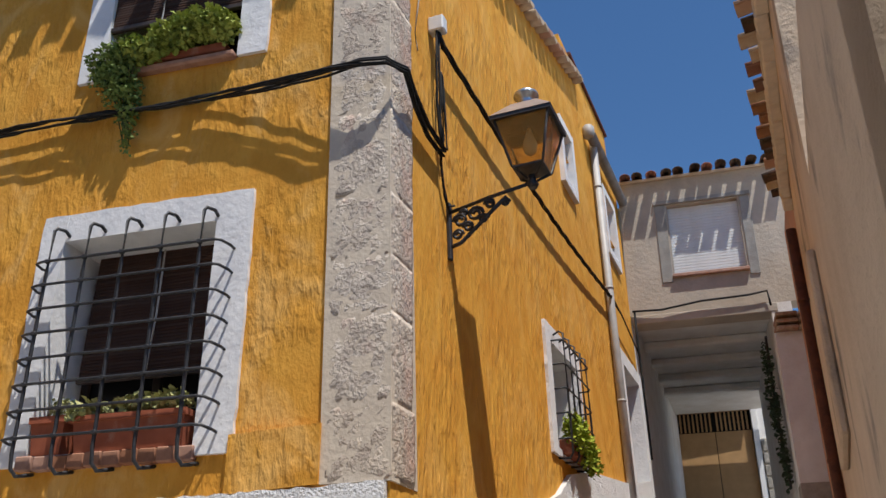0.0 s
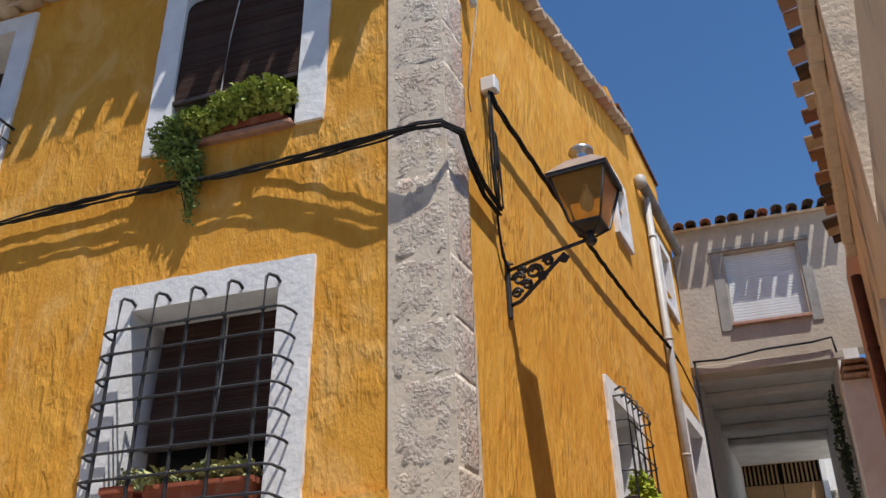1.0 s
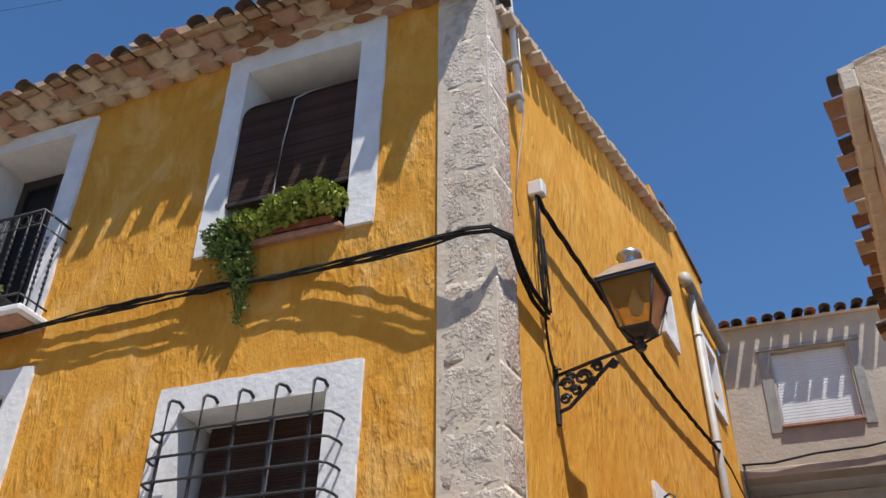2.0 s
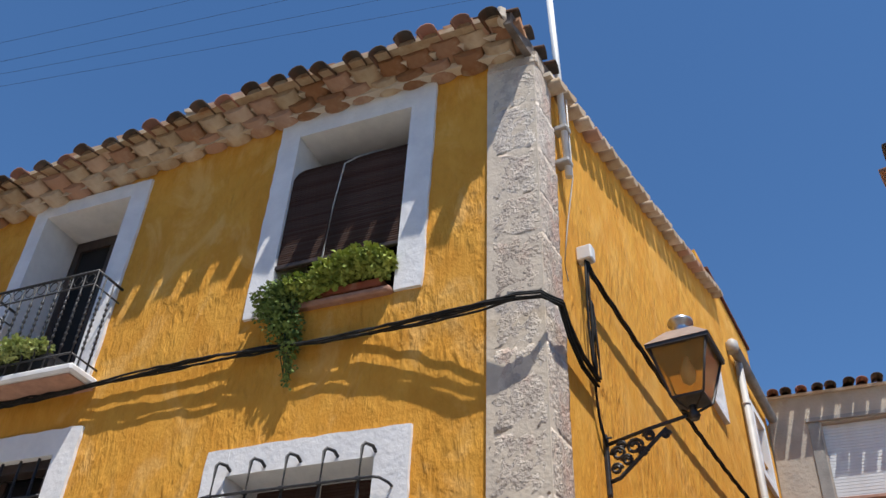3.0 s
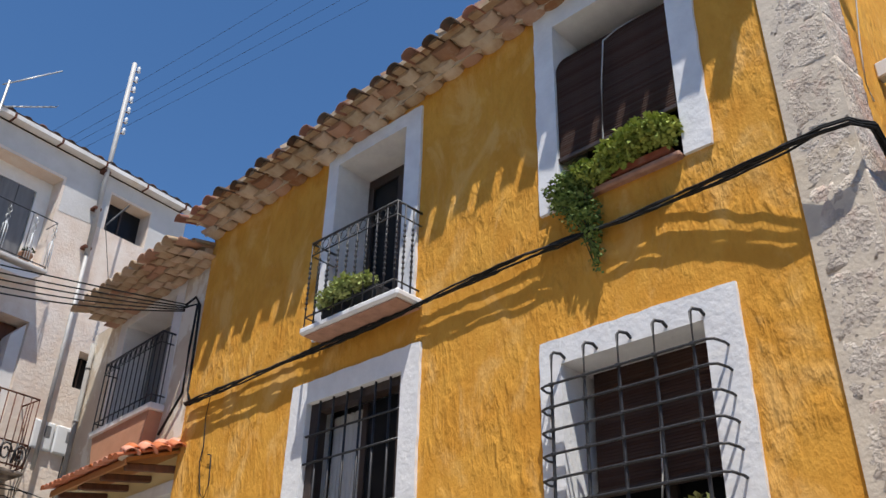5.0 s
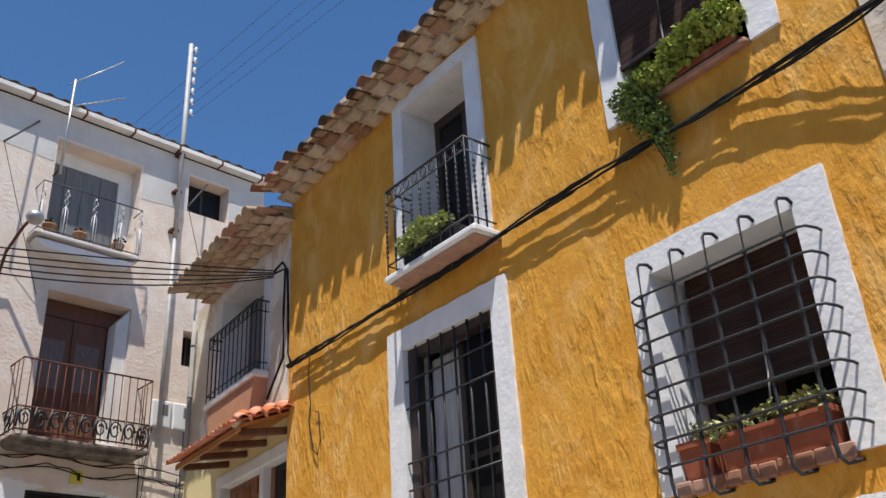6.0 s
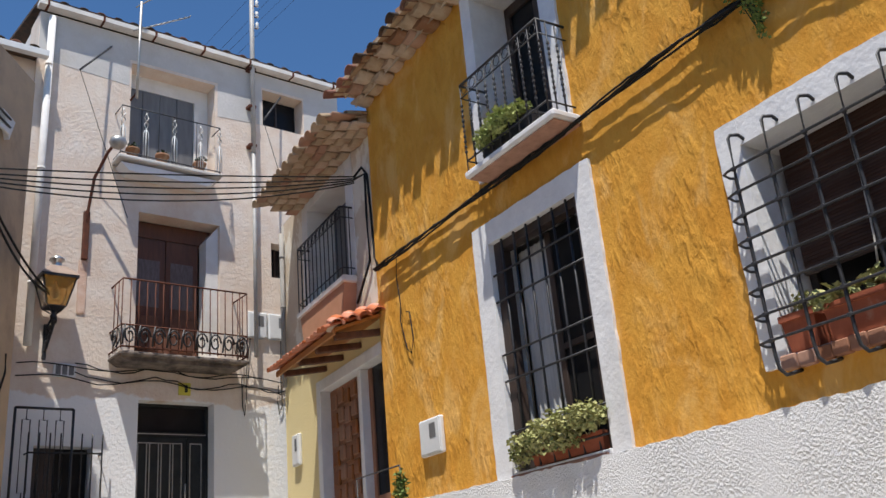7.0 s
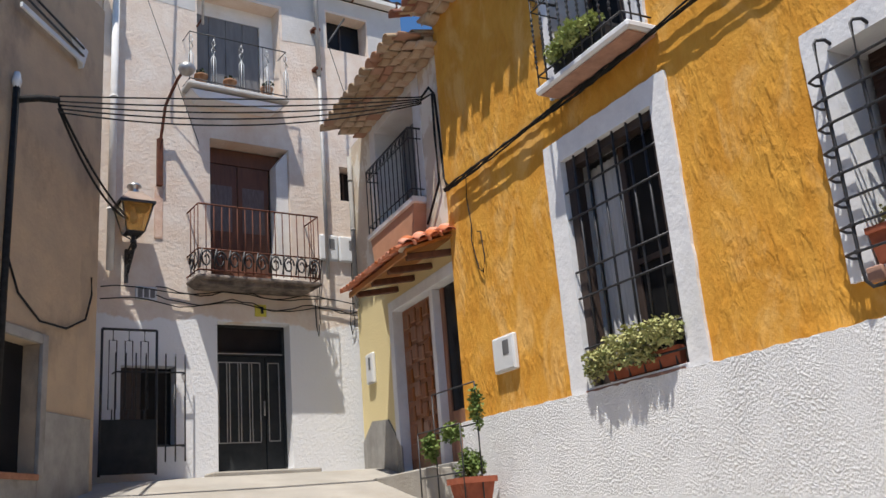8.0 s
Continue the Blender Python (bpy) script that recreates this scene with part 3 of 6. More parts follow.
def front_roof():
    """Clay tile slope with two corbelled rows of pale tiles below its edge, and a tiled verge along the lane."""
    r = thing("roof_front", pose(0, 0, 0), "curved clay tile roof with pale corbelled eave tiles", "roof", "", "structure")
    deck = B()
    roof_slab(deck, (-7.5, -7.5), (-0.22, 0.36), eave_z, -0.425, 5.9, 0.145, 9.24)
    part("deck", deck, PALETILE, r)
    bed = B()
    roof_slab(bed, (-7.5, -7.5), (-0.22, -0.12), eave_z, -0.13, 0.42, 0.085, 8.05, 0.09)
    roof_slab(bed, (-7.5, -7.5), (-0.21, -0.11), eave_z, -0.27, 0.40, 0.14, 8.08, 0.05)
    roof_slab(bed, (-7.5, -7.5), (-0.20, -0.10), eave_z, -0.365, 0.40, 0.20, 8.12, 0.05)
    part("mortar_bed", bed, MORTAR, r)
    rng = random.Random(5)
    n = 28
    for i in range(n):
        x = -7.40 + i * (7.06 / (n - 1))
        for j, (y, dz) in enumerate(((0.17, 0.045), (0.03, 0.115), (-0.045, 0.175))):
            me = TROUGH_RUST if rng.random() < (0.12 if x < -3.2 else 0.7) + 0.18 * (j == 2) else TROUGH
            part("eave_tile", me, None, r, "", pose(x + 0.13 * (j % 2) + rng.uniform(-0.018, 0.018), y + rng.uniform(-0.025, 0.015), eave_z(x) + dz, -4 + rng.uniform(-3, 3), rng.uniform(-5, 5), rng.uniform(-3, 3)))
    for i in range(n + 1):
        x = -7.46 + i * (7.18 / n)
        for j in range(3):
            part("cover_tile", COVER, None, r, "", pose(x + rng.uniform(-0.02, 0.02), -0.085 + 0.34 * j + rng.uniform(-0.035, 0.035), eave_z(x) + 0.165 + 0.085 * j + rng.uniform(-0.012, 0.012), 14 + rng.uniform(-3, 3), rng.uniform(-6, 6), rng.uniform(-4, 4)))
    # corner: a mortared end and a plain sloping fascia over the corner stones
    part("corner_mortar", box(B(), -0.25, -0.17, -0.43, -0.28, 7.88, 8.05, 0.03), MORTAR, r)
    fb = B()
    a = [fb.verts.new(p) for p in ((-0.20, -0.36, 7.86), (-0.14, -0.36, 7.86), (0.02, 0.34, 7.70), (-0.04, 0.34, 7.70))]
    b = [fb.verts.new(v.co + Vector((0, 0, 0.16))) for v in a]
    fb.faces.new(a[::-1])
    fb.faces.new(b)
    for k in range(4):
        fb.faces.new((a[k], a[(k + 1) % 4], b[(k + 1) % 4], b[k]))
    part("fascia", fb, OLDSLAB, r)
    for k in range(4):
        part("cover_tile", COVER, None, r, "", pose(-0.50 + 0.05 * k, -0.32 + 0.19 * k, 8.02 - 0.035 * k, 4, -12, 90 + rng.uniform(-5, 5)))
    rest = B()
    for i in range(n + 1):
        x = -7.46 + i * (7.18 / n)
        tube(rest, [(x, 0.9, eave_z(x) + 0.40), (x + 0.4 * i / n, 5.8, 9.32)], 0.09, 7)
    part("upper_tiles", rest, TERRACOTTA, r)["kind"] = "stuff"
    for i in range(28):
        u = 0.30 + i * 0.222
        part("verge_tile", VERGE, None, r, "", SIDE @ pose(u, 0.175, 7.635 + 0.28 * u, 2 + rng.uniform(-3, 3), -15.6 + rng.uniform(-2, 2), rng.uniform(-3, 3)))
        part("verge_cover", VCOVER, None, r, "", SIDE @ pose(u + 0.1, 0.34, 7.65 + 0.28 * u, 6 + rng.uniform(-2, 2), -15.6, rng.uniform(-4, 4)))
    part("verge_bed", prism(B(), [(0.15, 7.70), (6.45, 9.47), (6.45, 9.515), (0.15, 7.745)], -0.085, 0.35), MORTAR, r, "", SIDE)


front_roof()


# ---- ochre house: windows ----
def slat_blind(fr, x0, x1, top, bottom, n, label, bow=0.0):
    """A roll-down slat blind hung from top (y, z) to bottom (y, z)."""
    b = thing("roll_blind", fr @ pose(x0, 0, bottom[1]), label, "blind")
    w = x1 - x0
    bm = box(B(), 0, w, -0.003, 0.003, -0.66 * (top[1] - bottom[1]) / n, 0.66 * (top[1] - bottom[1]) / n)
    me = mesh_of("slat", bm, BLIND)
    for i in range(n):
        k = (i + 0.5) / n
        q = max(0.0, k - bow) / (1 - bow)
        slope = 1.6 * (top[0] - bottom[0]) * q ** 0.6 / (1 - bow) / (top[1] - bottom[1])
        part("slat", me, None, b, "", pose(0, bottom[0] + (top[0] - bottom[0]) * q ** 1.6, (top[1] - bottom[1]) * k, -12 - math.degrees(math.atan(slope))))
    part("bottom_rail", box(B(), -0.01, w + 0.01, bottom[0] - 0.02, bottom[0] + 0.02, -0.045, -0.004, 0.006), DARKWOOD, b)
    part("backing", prism(B(), [(0.01, 0.0), (w - 0.01, 0.0), (w - 0.01, 0.005), (0.01, 0.005)], bottom[0], bottom[0] + 0.01), BLIND, b)
    return b


def window_w1():
    surround(FRONT, *W1, *W1o, "white limewashed surround of a barred window")
    slat_blind(FRONT, W1[0] + 0.06, W1[1] - 0.02, (0.30, 4.33), (0.27, 3.44), 38, "dark brown slatted roll blind, lowered most of the way")
    w = thing("casement_window", FRONT @ pose(W1[0], 0.38, W1[2]), "dark wooden casement window behind the blind", "window")
    part("pane", box(B(), 0.05, 1.11, 0.03, 0.036, 0.05, 1.42), ROOMDARK, w)
    for a, b in ((0.0, 0.06), (0.55, 0.61), (1.10, 1.16)):
        part("stile", box(B(), a, b, 0.0, 0.05, 0.0, 1.47, 0.004), DARKWOOD, w)
    c = thing("blind_cord", FRONT @ pose(-1.70, 0.22, 3.44), "pale cord hanging from the blind", "cord")
    part("cord", tube(B(), [(0, 0.02, 0.86), (0.01, 0.0, 0.4), (0.0, -0.02, 0), (-0.015, -0.04, -0.2)], 0.007, 5), CORD, c)
    s = thing("brick_sill", FRONT @ pose(-2.36, 0, 2.76), "row of red sill bricks under the window", "sill")
    me = mesh_of("brick", box(B(), 0, 0.115, -0.05, 0.30, 0, 0.09, 0.008), BRICK)
    rng = random.Random(8)
    for i in range(10):
        part("brick", me, None, s, "", pose(i * 0.122, rng.uniform(-0.01, 0.01), 0.008 + rng.uniform(-0.003, 0.003), 0, 0, rng.uniform(-1, 1)))
    # the bellied grille
    g = thing("window_grille", FRONT @ pose(-1.765, 0, 2.74), "black wrought iron bellied window grille on the white surround", "grille")
    for i in range(5):
        x = -0.56 + 0.28 * i
        me_pts = [(x + 0.05, 0.0, 1.60), (x + 0.045, -0.07, 1.635), (x + 0.012, -0.115, 1.64), (x, -0.125, 1.615), (x, -0.13, 1.3), (x, -0.13, 0.6), (x, -0.13, 0.12), (x + 0.006, -0.125, 0.03), (x + 0.03, -0.10, -0.01), (x + 0.06, -0.06, 0.0), (x + 0.07, 0.0, 0.015)]
        part("upright_bar", tube(B(), me_pts, 0.0125, 7), IRON, g)
    for j in range(8):
        z = 0.21 + 0.168 * j
        pts = [(-0.63, 0.0, z - 0.012), (-0.66, -0.06, z - 0.01), (-0.655, -0.125, z), (-0.6, -0.145, z), (0, -0.145, z), (0.66, -0.145, z), (0.705, -0.13, z - 0.004), (0.745, -0.07, z - 0.02), (0.75, 0.0, z - 0.03)]
        part("cross_bar", tube(B(), pts, 0.0095, 6), IRON, g)
    for i in range(5):
        for j in range(8):
            part("collar", COLLAR, None, g, "", pose(-0.56 + 0.28 * i, -0.137, 0.21 + 0.168 * j))


COLLAR = mesh_of("collar", box(B(), -0.016, 0.016, -0.018, 0.014, -0.013, 0.013, 0.004), IRON)


def planter(fr, x0, x1, y, z, h, d, label, leaf_mat, blobs, count, size, seed, mat=None):
    p = thing("planter", fr @ pose(x0, y, z), label, "planter")
    w = x1 - x0
    bm = B()
    lo = [(0.02, 0.02), (w - 0.02, 0.02), (w - 0.02, d - 0.02), (0.02, d - 0.02)]
    hi = [(0, 0), (w, 0), (w, d), (0, d)]
    r1 = [bm.verts.new((x, yy, 0)) for x, yy in lo]
    r2 = [bm.verts.new((x, yy, h * 0.82)) for x, yy in hi]
    r3 = [bm.verts.new((x + (0.012 if x > 0.1 else -0.012), yy + (0.012 if yy > 0.05 else -0.012), h * 0.83)) for x, yy in hi]
    r4 = [bm.verts.new((v.co.x, v.co.y, h)) for v in r3]
    r5 = [bm.verts.new((x + (-0.012 if x > 0.1 else 0.012), yy + (-0.012 if yy > 0.05 else 0.012), h)) for x, yy in hi]
    for a, b in ((r1, r2), (r2, r3), (r3, r4), (r4, r5)):
        for k in range(4):
            bm.faces.new((a[k], a[(k + 1) % 4], b[(k + 1) % 4], b[k]))
    bm.faces.new(r1[::-1])
    part("box", bm, mat or POT, p)
    part("soil", box(B(), 0.02, w - 0.02, 0.02, d - 0.02, h * 0.6, h * 0.9), SOIL, p)
    part("leaves", leaves(B(), random.Random(seed), blobs, count, size), leaf_mat, p, "leafy plant")
    return p


def plants_w1():
    planter(FRONT, -2.30, -2.06, -0.04, 2.86, 0.24, 0.2, "square terracotta pot with a pale cactus on the sill", LEAF_C, [(0.12, 0.1, 0.30, 0.08, 0.08, 0.09)], 260, 0.028, 11)
    planter(FRONT, -1.98, -1.22, -0.06, 2.86, 0.22, 0.22, "long terracotta planter with variegated leaves on the sill", LEAF_C,
            [(0.1, 0.08, 0.27, 0.12, 0.1, 0.06), (0.35, 0.1, 0.29, 0.14, 0.1, 0.07), (0.6, 0.1, 0.28, 0.17, 0.1, 0.07), (0.02, 0.0, 0.24, 0.08, 0.06, 0.06)], 620, 0.05, 12)


def window_u1():
    surround(FRONT, *U1, *U1o, "white limewashed deep surround of an upper window", bottom=False, deep=0.42)
    slat_blind(FRONT, U1[0] + 0.005, U1[1] - 0.005, (0.36, 7.50), (0.0, 6.12), 60, "dark brown slatted roll blind hung out over the sill", bow=0.66)
    w = thing("casement_window", FRONT @ pose(U1[0], 0.42, U1[2]), "dark wooden window behind the blind", "window")
    part("pane", box(B(), 0.05, 1.03, 0.03, 0.036, 0.05, 1.82), ROOMDARK, w)
    for a, b in ((0.0, 0.06), (0.51, 0.57), (1.02, 1.08)):
        part("stile", box(B(), a, b, 0.0, 0.05, 0.0, 1.87, 0.004), DARKWOOD, w)
    c = thing("blind_cord", FRONT @ pose(-1.78, 0.0, 6.12), "white cord hanging over the blind", "cord")
    part("cord", tube(B(), [(0.24, 0.27, 1.33), (0.10, 0.10, 1.14), (0.03, -0.01, 0.98), (-0.01, -0.025, 0.5), (-0.03, -0.03, 0.0), (-0.03, -0.04, -0.10)], 0.007, 5), CORD, c)
    s = thing("window_ledge", FRONT @ pose(-2.235, 0, 5.60), "terracotta ledge of the upper window", "sill")
    part("slab", box(B(), 0, 1.07, -0.065, 0.40, 0.015, 0.07, 0.015), BRICK, s)
    rng = random.Random(21)
    p = thing("sill_plant", FRONT @ pose(-1.75, -0.02, 5.69), "bright green succulent growing along the window ledge", "plant")
    part("leaves", leaves(B(), rng, [(0.36, -0.06, 0.22, 0.20, 0.14, 0.13), (0.10, -0.06, 0.16, 0.2, 0.14, 0.12), (-0.12, -0.06, 0.08, 0.2, 0.13, 0.11), (0.50, -0.06, 0.18, 0.10, 0.12, 0.13), (0.22, -0.10, 0.20, 0.16, 0.1, 0.13)], 4600, 0.042), LEAF_A, p)
    part("pot", box(B(), -0.42, 0.5, -0.02, 0.13, 0.01, 0.08, 0.01), POT, p, "low terracotta pot")
    v = thing("trailing_vine", FRONT @ pose(-2.10, -0.03, 5.69), "trailing green vine hanging from the window ledge", "plant")
    part("leaves", leaves(B(), rng, [(0.08, -0.06, 0.08, 0.22, 0.10, 0.14), (0.0, -0.07, -0.10, 0.20, 0.09, 0.14), (0.10, -0.07, -0.25, 0.17, 0.08, 0.16), (0.16, -0.05, -0.42, 0.10, 0.06, 0.14), (0.18, -0.04, -0.60, 0.06, 0.05, 0.12), (0.18, -0.04, -0.72, 0.04, 0.04, 0.06), (-0.13, -0.05, -0.02, 0.1, 0.06, 0.08), (-0.05, -0.08, 0.05, 0.2, 0.1, 0.1)], 2700, 0.034, 0.3), LEAF_B, v)
    st = B()
    for k in range(9):
        a = rng.uniform(-0.12, 0.2)
        tube(st, [(a, 0.0, 0.05), (a + 0.02, -0.08, -0.08), (0.12 + 0.4 * (a - 0.05), -0.06, -0.35), (0.18 + rng.uniform(-0.03, 0.03), -0.04, -0.5 - rng.uniform(0, 0.22))], 0.004, 4)
    part("stems", st, LEAF_D, v)


def balcony_u2():
    surround(FRONT, *U2, *U2o, "white limewashed deep surround of a balcony door", bottom=False, deep=0.42)
    d = thing("balcony_door", FRONT @ pose(U2[0], 0.42, U2[2]), "dark wooden balcony door with glazed leaf", "door")
    part("frame", box(B(), 0.0, 1.01, 0.0, 0.06, 1.86, 1.98, 0.004), DARKWOOD, d)
    for a, b in ((0.0, 0.08), (0.46, 0.55), (0.93, 1.01)):
        part("stile", box(B(), a, b, 0.0, 0.06, 0.0, 1.86, 0.004), DARKWOOD, d)
    part("pane", box(B(), 0.08, 0.93, 0.03, 0.036, 0.02, 1.86), ROOMDARK, d)
    part("curtain", box(B(), 0.10, 0.44, 0.05, 0.058, 0.02, 1.5), CURTAIN, d)
    b = thing("balcony", FRONT @ pose(-4.37, 0, 5.21), "small white balcony with black twisted iron railing", "balcony")
    bm = box(B(), -0.73, 0.60, -0.33, -0.001, 0.045, 0.12, 0.02)
    part("slab", bm, WHITE, b)
    part("underside", box(B(), -0.69, 0.56, -0.295, -0.001, 0.03, 0.0445, 0.006), BRICK, b, "reddish tile underside")
    railing(b, -0.68, 0.53, -0.31, 0.12, 1.03, 10, True)
    planter(FRONT, -4.88, -4.12, -0.26, 5.34, 0.16, 0.15, "dark trough planter with bright green leaves on the balcony", LEAF_A,
            [(0.15, 0.0, 0.20, 0.16, 0.14, 0.11), (0.38, -0.03, 0.23, 0.17, 0.14, 0.12), (0.58, 0.0, 0.23, 0.14, 0.12, 0.1)], 2300, 0.038, 31, IRON)


def railing(parent, x0, x1, y, z0, z1, n, twisted, scroll=True, mat=None):
    """An iron balcony railing with returns to the wall."""
    mat = mat or IRON
    for z, r in ((z1, 0.013), (z0 + 0.10, 0.009), (z1 - 0.14, 0.008)):
        part("rail", tube(B(), [(x0, 0.0, z), (x0, y, z), (x1, y, z), (x1, 0.0, z)], r, 6), mat, parent)
    bm = B()
    tube(bm, [(0, 0, 0), (0, 0, z1 - z0)], 0.0075, 6)
    if twisted:
        zz = 0.18
        while zz < z1 - z0 - 0.2:
            box(bm, -0.0125, 0.0125, -0.0125, 0.0125, zz, zz + 0.028, 0.006)
            zz += 0.055
    me = mesh_of("baluster", bm, mat)
    for i in range(n):
        x = x0 + (x1 - x0) * i / (n - 1)
        part("baluster", me, None, parent, "", pose(x, y, z0 + 0.0))
    for x in (x0, x1):
        for yy in (y * 0.35, y * 0.68):
            part("baluster", me, None, parent, "", pose(x, yy, z0))
    if scroll:
        me = mesh_of("scroll", tube(B(), [(0.045 * math.cos(a * 0.7), y, z1 - 0.07 + 0.05 * math.sin(a * 0.7)) for a in range(10)], 0.005, 4), mat)
        for i in range(n - 1):
            part("scroll", me, None, parent, "", pose(x0 + (x1 - x0) * (i + 0.5) / (n - 1), 0, 0))


def window_w2():
    surround(FRONT, *W2, *W2o, "white limewashed surround of a tall barred window", deep=0.30)
    w = thing("casement_window", FRONT @ pose(W2[0], 0.09, W2[2]), "tall dark wooden window, one leaf open, with white curtains", "window")
    for a, b in ((0.0, 0.10), (1.175, 1.263)):
        part("stile", box(B(), a, b, -0.06, 0.06, 0.0, 2.14, 0.004), DARKWOOD, w)
    part("head_rail", box(B(), 0.1002, 1.1748, -0.06, 0.06, 2.03, 2.113, 0.004), DARKWOOD, w)
    part("leaf", box(B(), 0.55, 0.62, 0.10, 0.16, 0.0, 2.05, 0.004), DARKWOOD, w)
    part("pane", box(B(), 0.62, 1.18, 0.12, 0.126, 0.0, 2.05), ROOMDARK, w)
    part("glazing_bar", box(B(), 0.62, 1.18, 0.10, 0.14, 0.95, 1.0), DARKWOOD, w)
    bm = B()
    vs = []
    for i in range(25):
        x = 0.08 + 0.44 * i / 24
        yy = 0.17 + 0.02 * math.sin(i * 1.7)
        vs.append((bm.verts.new((x, yy, 0.02)), bm.verts.new((x, yy, 2.03))))
    for u, v in zip(vs, vs[1:]):
        bm.faces.new((u[0], v[0], v[1], u[1])).smooth = True
    part("curtain", bm, CURTAIN, w)
    bm = B()
    vs = []
    for i in range(17):
        x = 0.95 + 0.24 * i / 16
        yy = 0.17 + 0.02 * math.sin(i * 1.9)
        vs.append((bm.verts.new((x, yy, 0.02)), bm.verts.new((x - 0.1 * (1 - i / 16), yy, 0.95))))
    for u, v in zip(vs, vs[1:]):
        bm.faces.new((u[0], v[0], v[1], u[1])).smooth = True
    part("curtain", bm, CURTAIN, w)
    g = thing("window_grille", FRONT @ pose(-4.615, 0.004, 2.60), "black iron bar grille set inside the opening", "grille")
    for i in range(6):
        x = -0.47 + 0.188 * i
        part("upright_bar", tube(B(), [(x, 0, 0.0), (x, 0, 2.1)], 0.0115, 7), IRON, g)
    for z in (0.10, 0.33, 0.78, 1.02, 1.52, 1.78):
        part("cross_bar", tube(B(), [(-0.63, -0.012, z), (0.63, -0.012, z)], 0.0105, 6), IRON, g)
    planter(FRONT, -5.00, -4.09, -0.015, 2.60, 0.14, 0.13, "terracotta planter with variegated leaves behind the bars", LEAF_C,
            [(0.0, -0.06, 0.16, 0.18, 0.12, 0.12), (0.25, -0.08, 0.22, 0.18, 0.14, 0.13), (0.55, -0.08, 0.24, 0.22, 0.14, 0.15), (0.85, -0.07, 0.26, 0.2, 0.14, 0.13), (-0.12, -0.05, 0.08, 0.1, 0.08, 0.08), (0.5, -0.08, 0.10, 0.26, 0.10, 0.06)], 2500, 0.038, 41)
    s = thing("brick_sill", FRONT @ pose(-5.28, 0, 2.515), "thin brick sill under the tall window", "sill")
    part("slab", box(B(), 0, 1.25, -0.045, 0.1, 0.0, 0.05, 0.01), BRICK, s)


def meter_box(fr, x, z, w, h, label):
    b = thing("meter_box", fr @ pose(x, 0, z), label, "meter box")
    part("case", box(B(), 0, w, -0.055, -0.001, 0, h, 0.012), PLASTIC, b)
    part("door", box(B(), 0.02, w - 0.02, -0.063, -0.055, 0.02, h - 0.02, 0.004), PLASTIC, b)
    part("reading_window", box(B(), w * 0.52, w * 0.80, -0.067, -0.063, h * 0.45, h * 0.85, 0.001), GREYWOOD, b, "grey reading window")


window_w1()
plants_w1()
window_u1()
balcony_u2()
window_w2()
meter_box(FRONT, -6.71, 2.95, 0.40, 0.36, "white plastic meter box on the ochre wall")


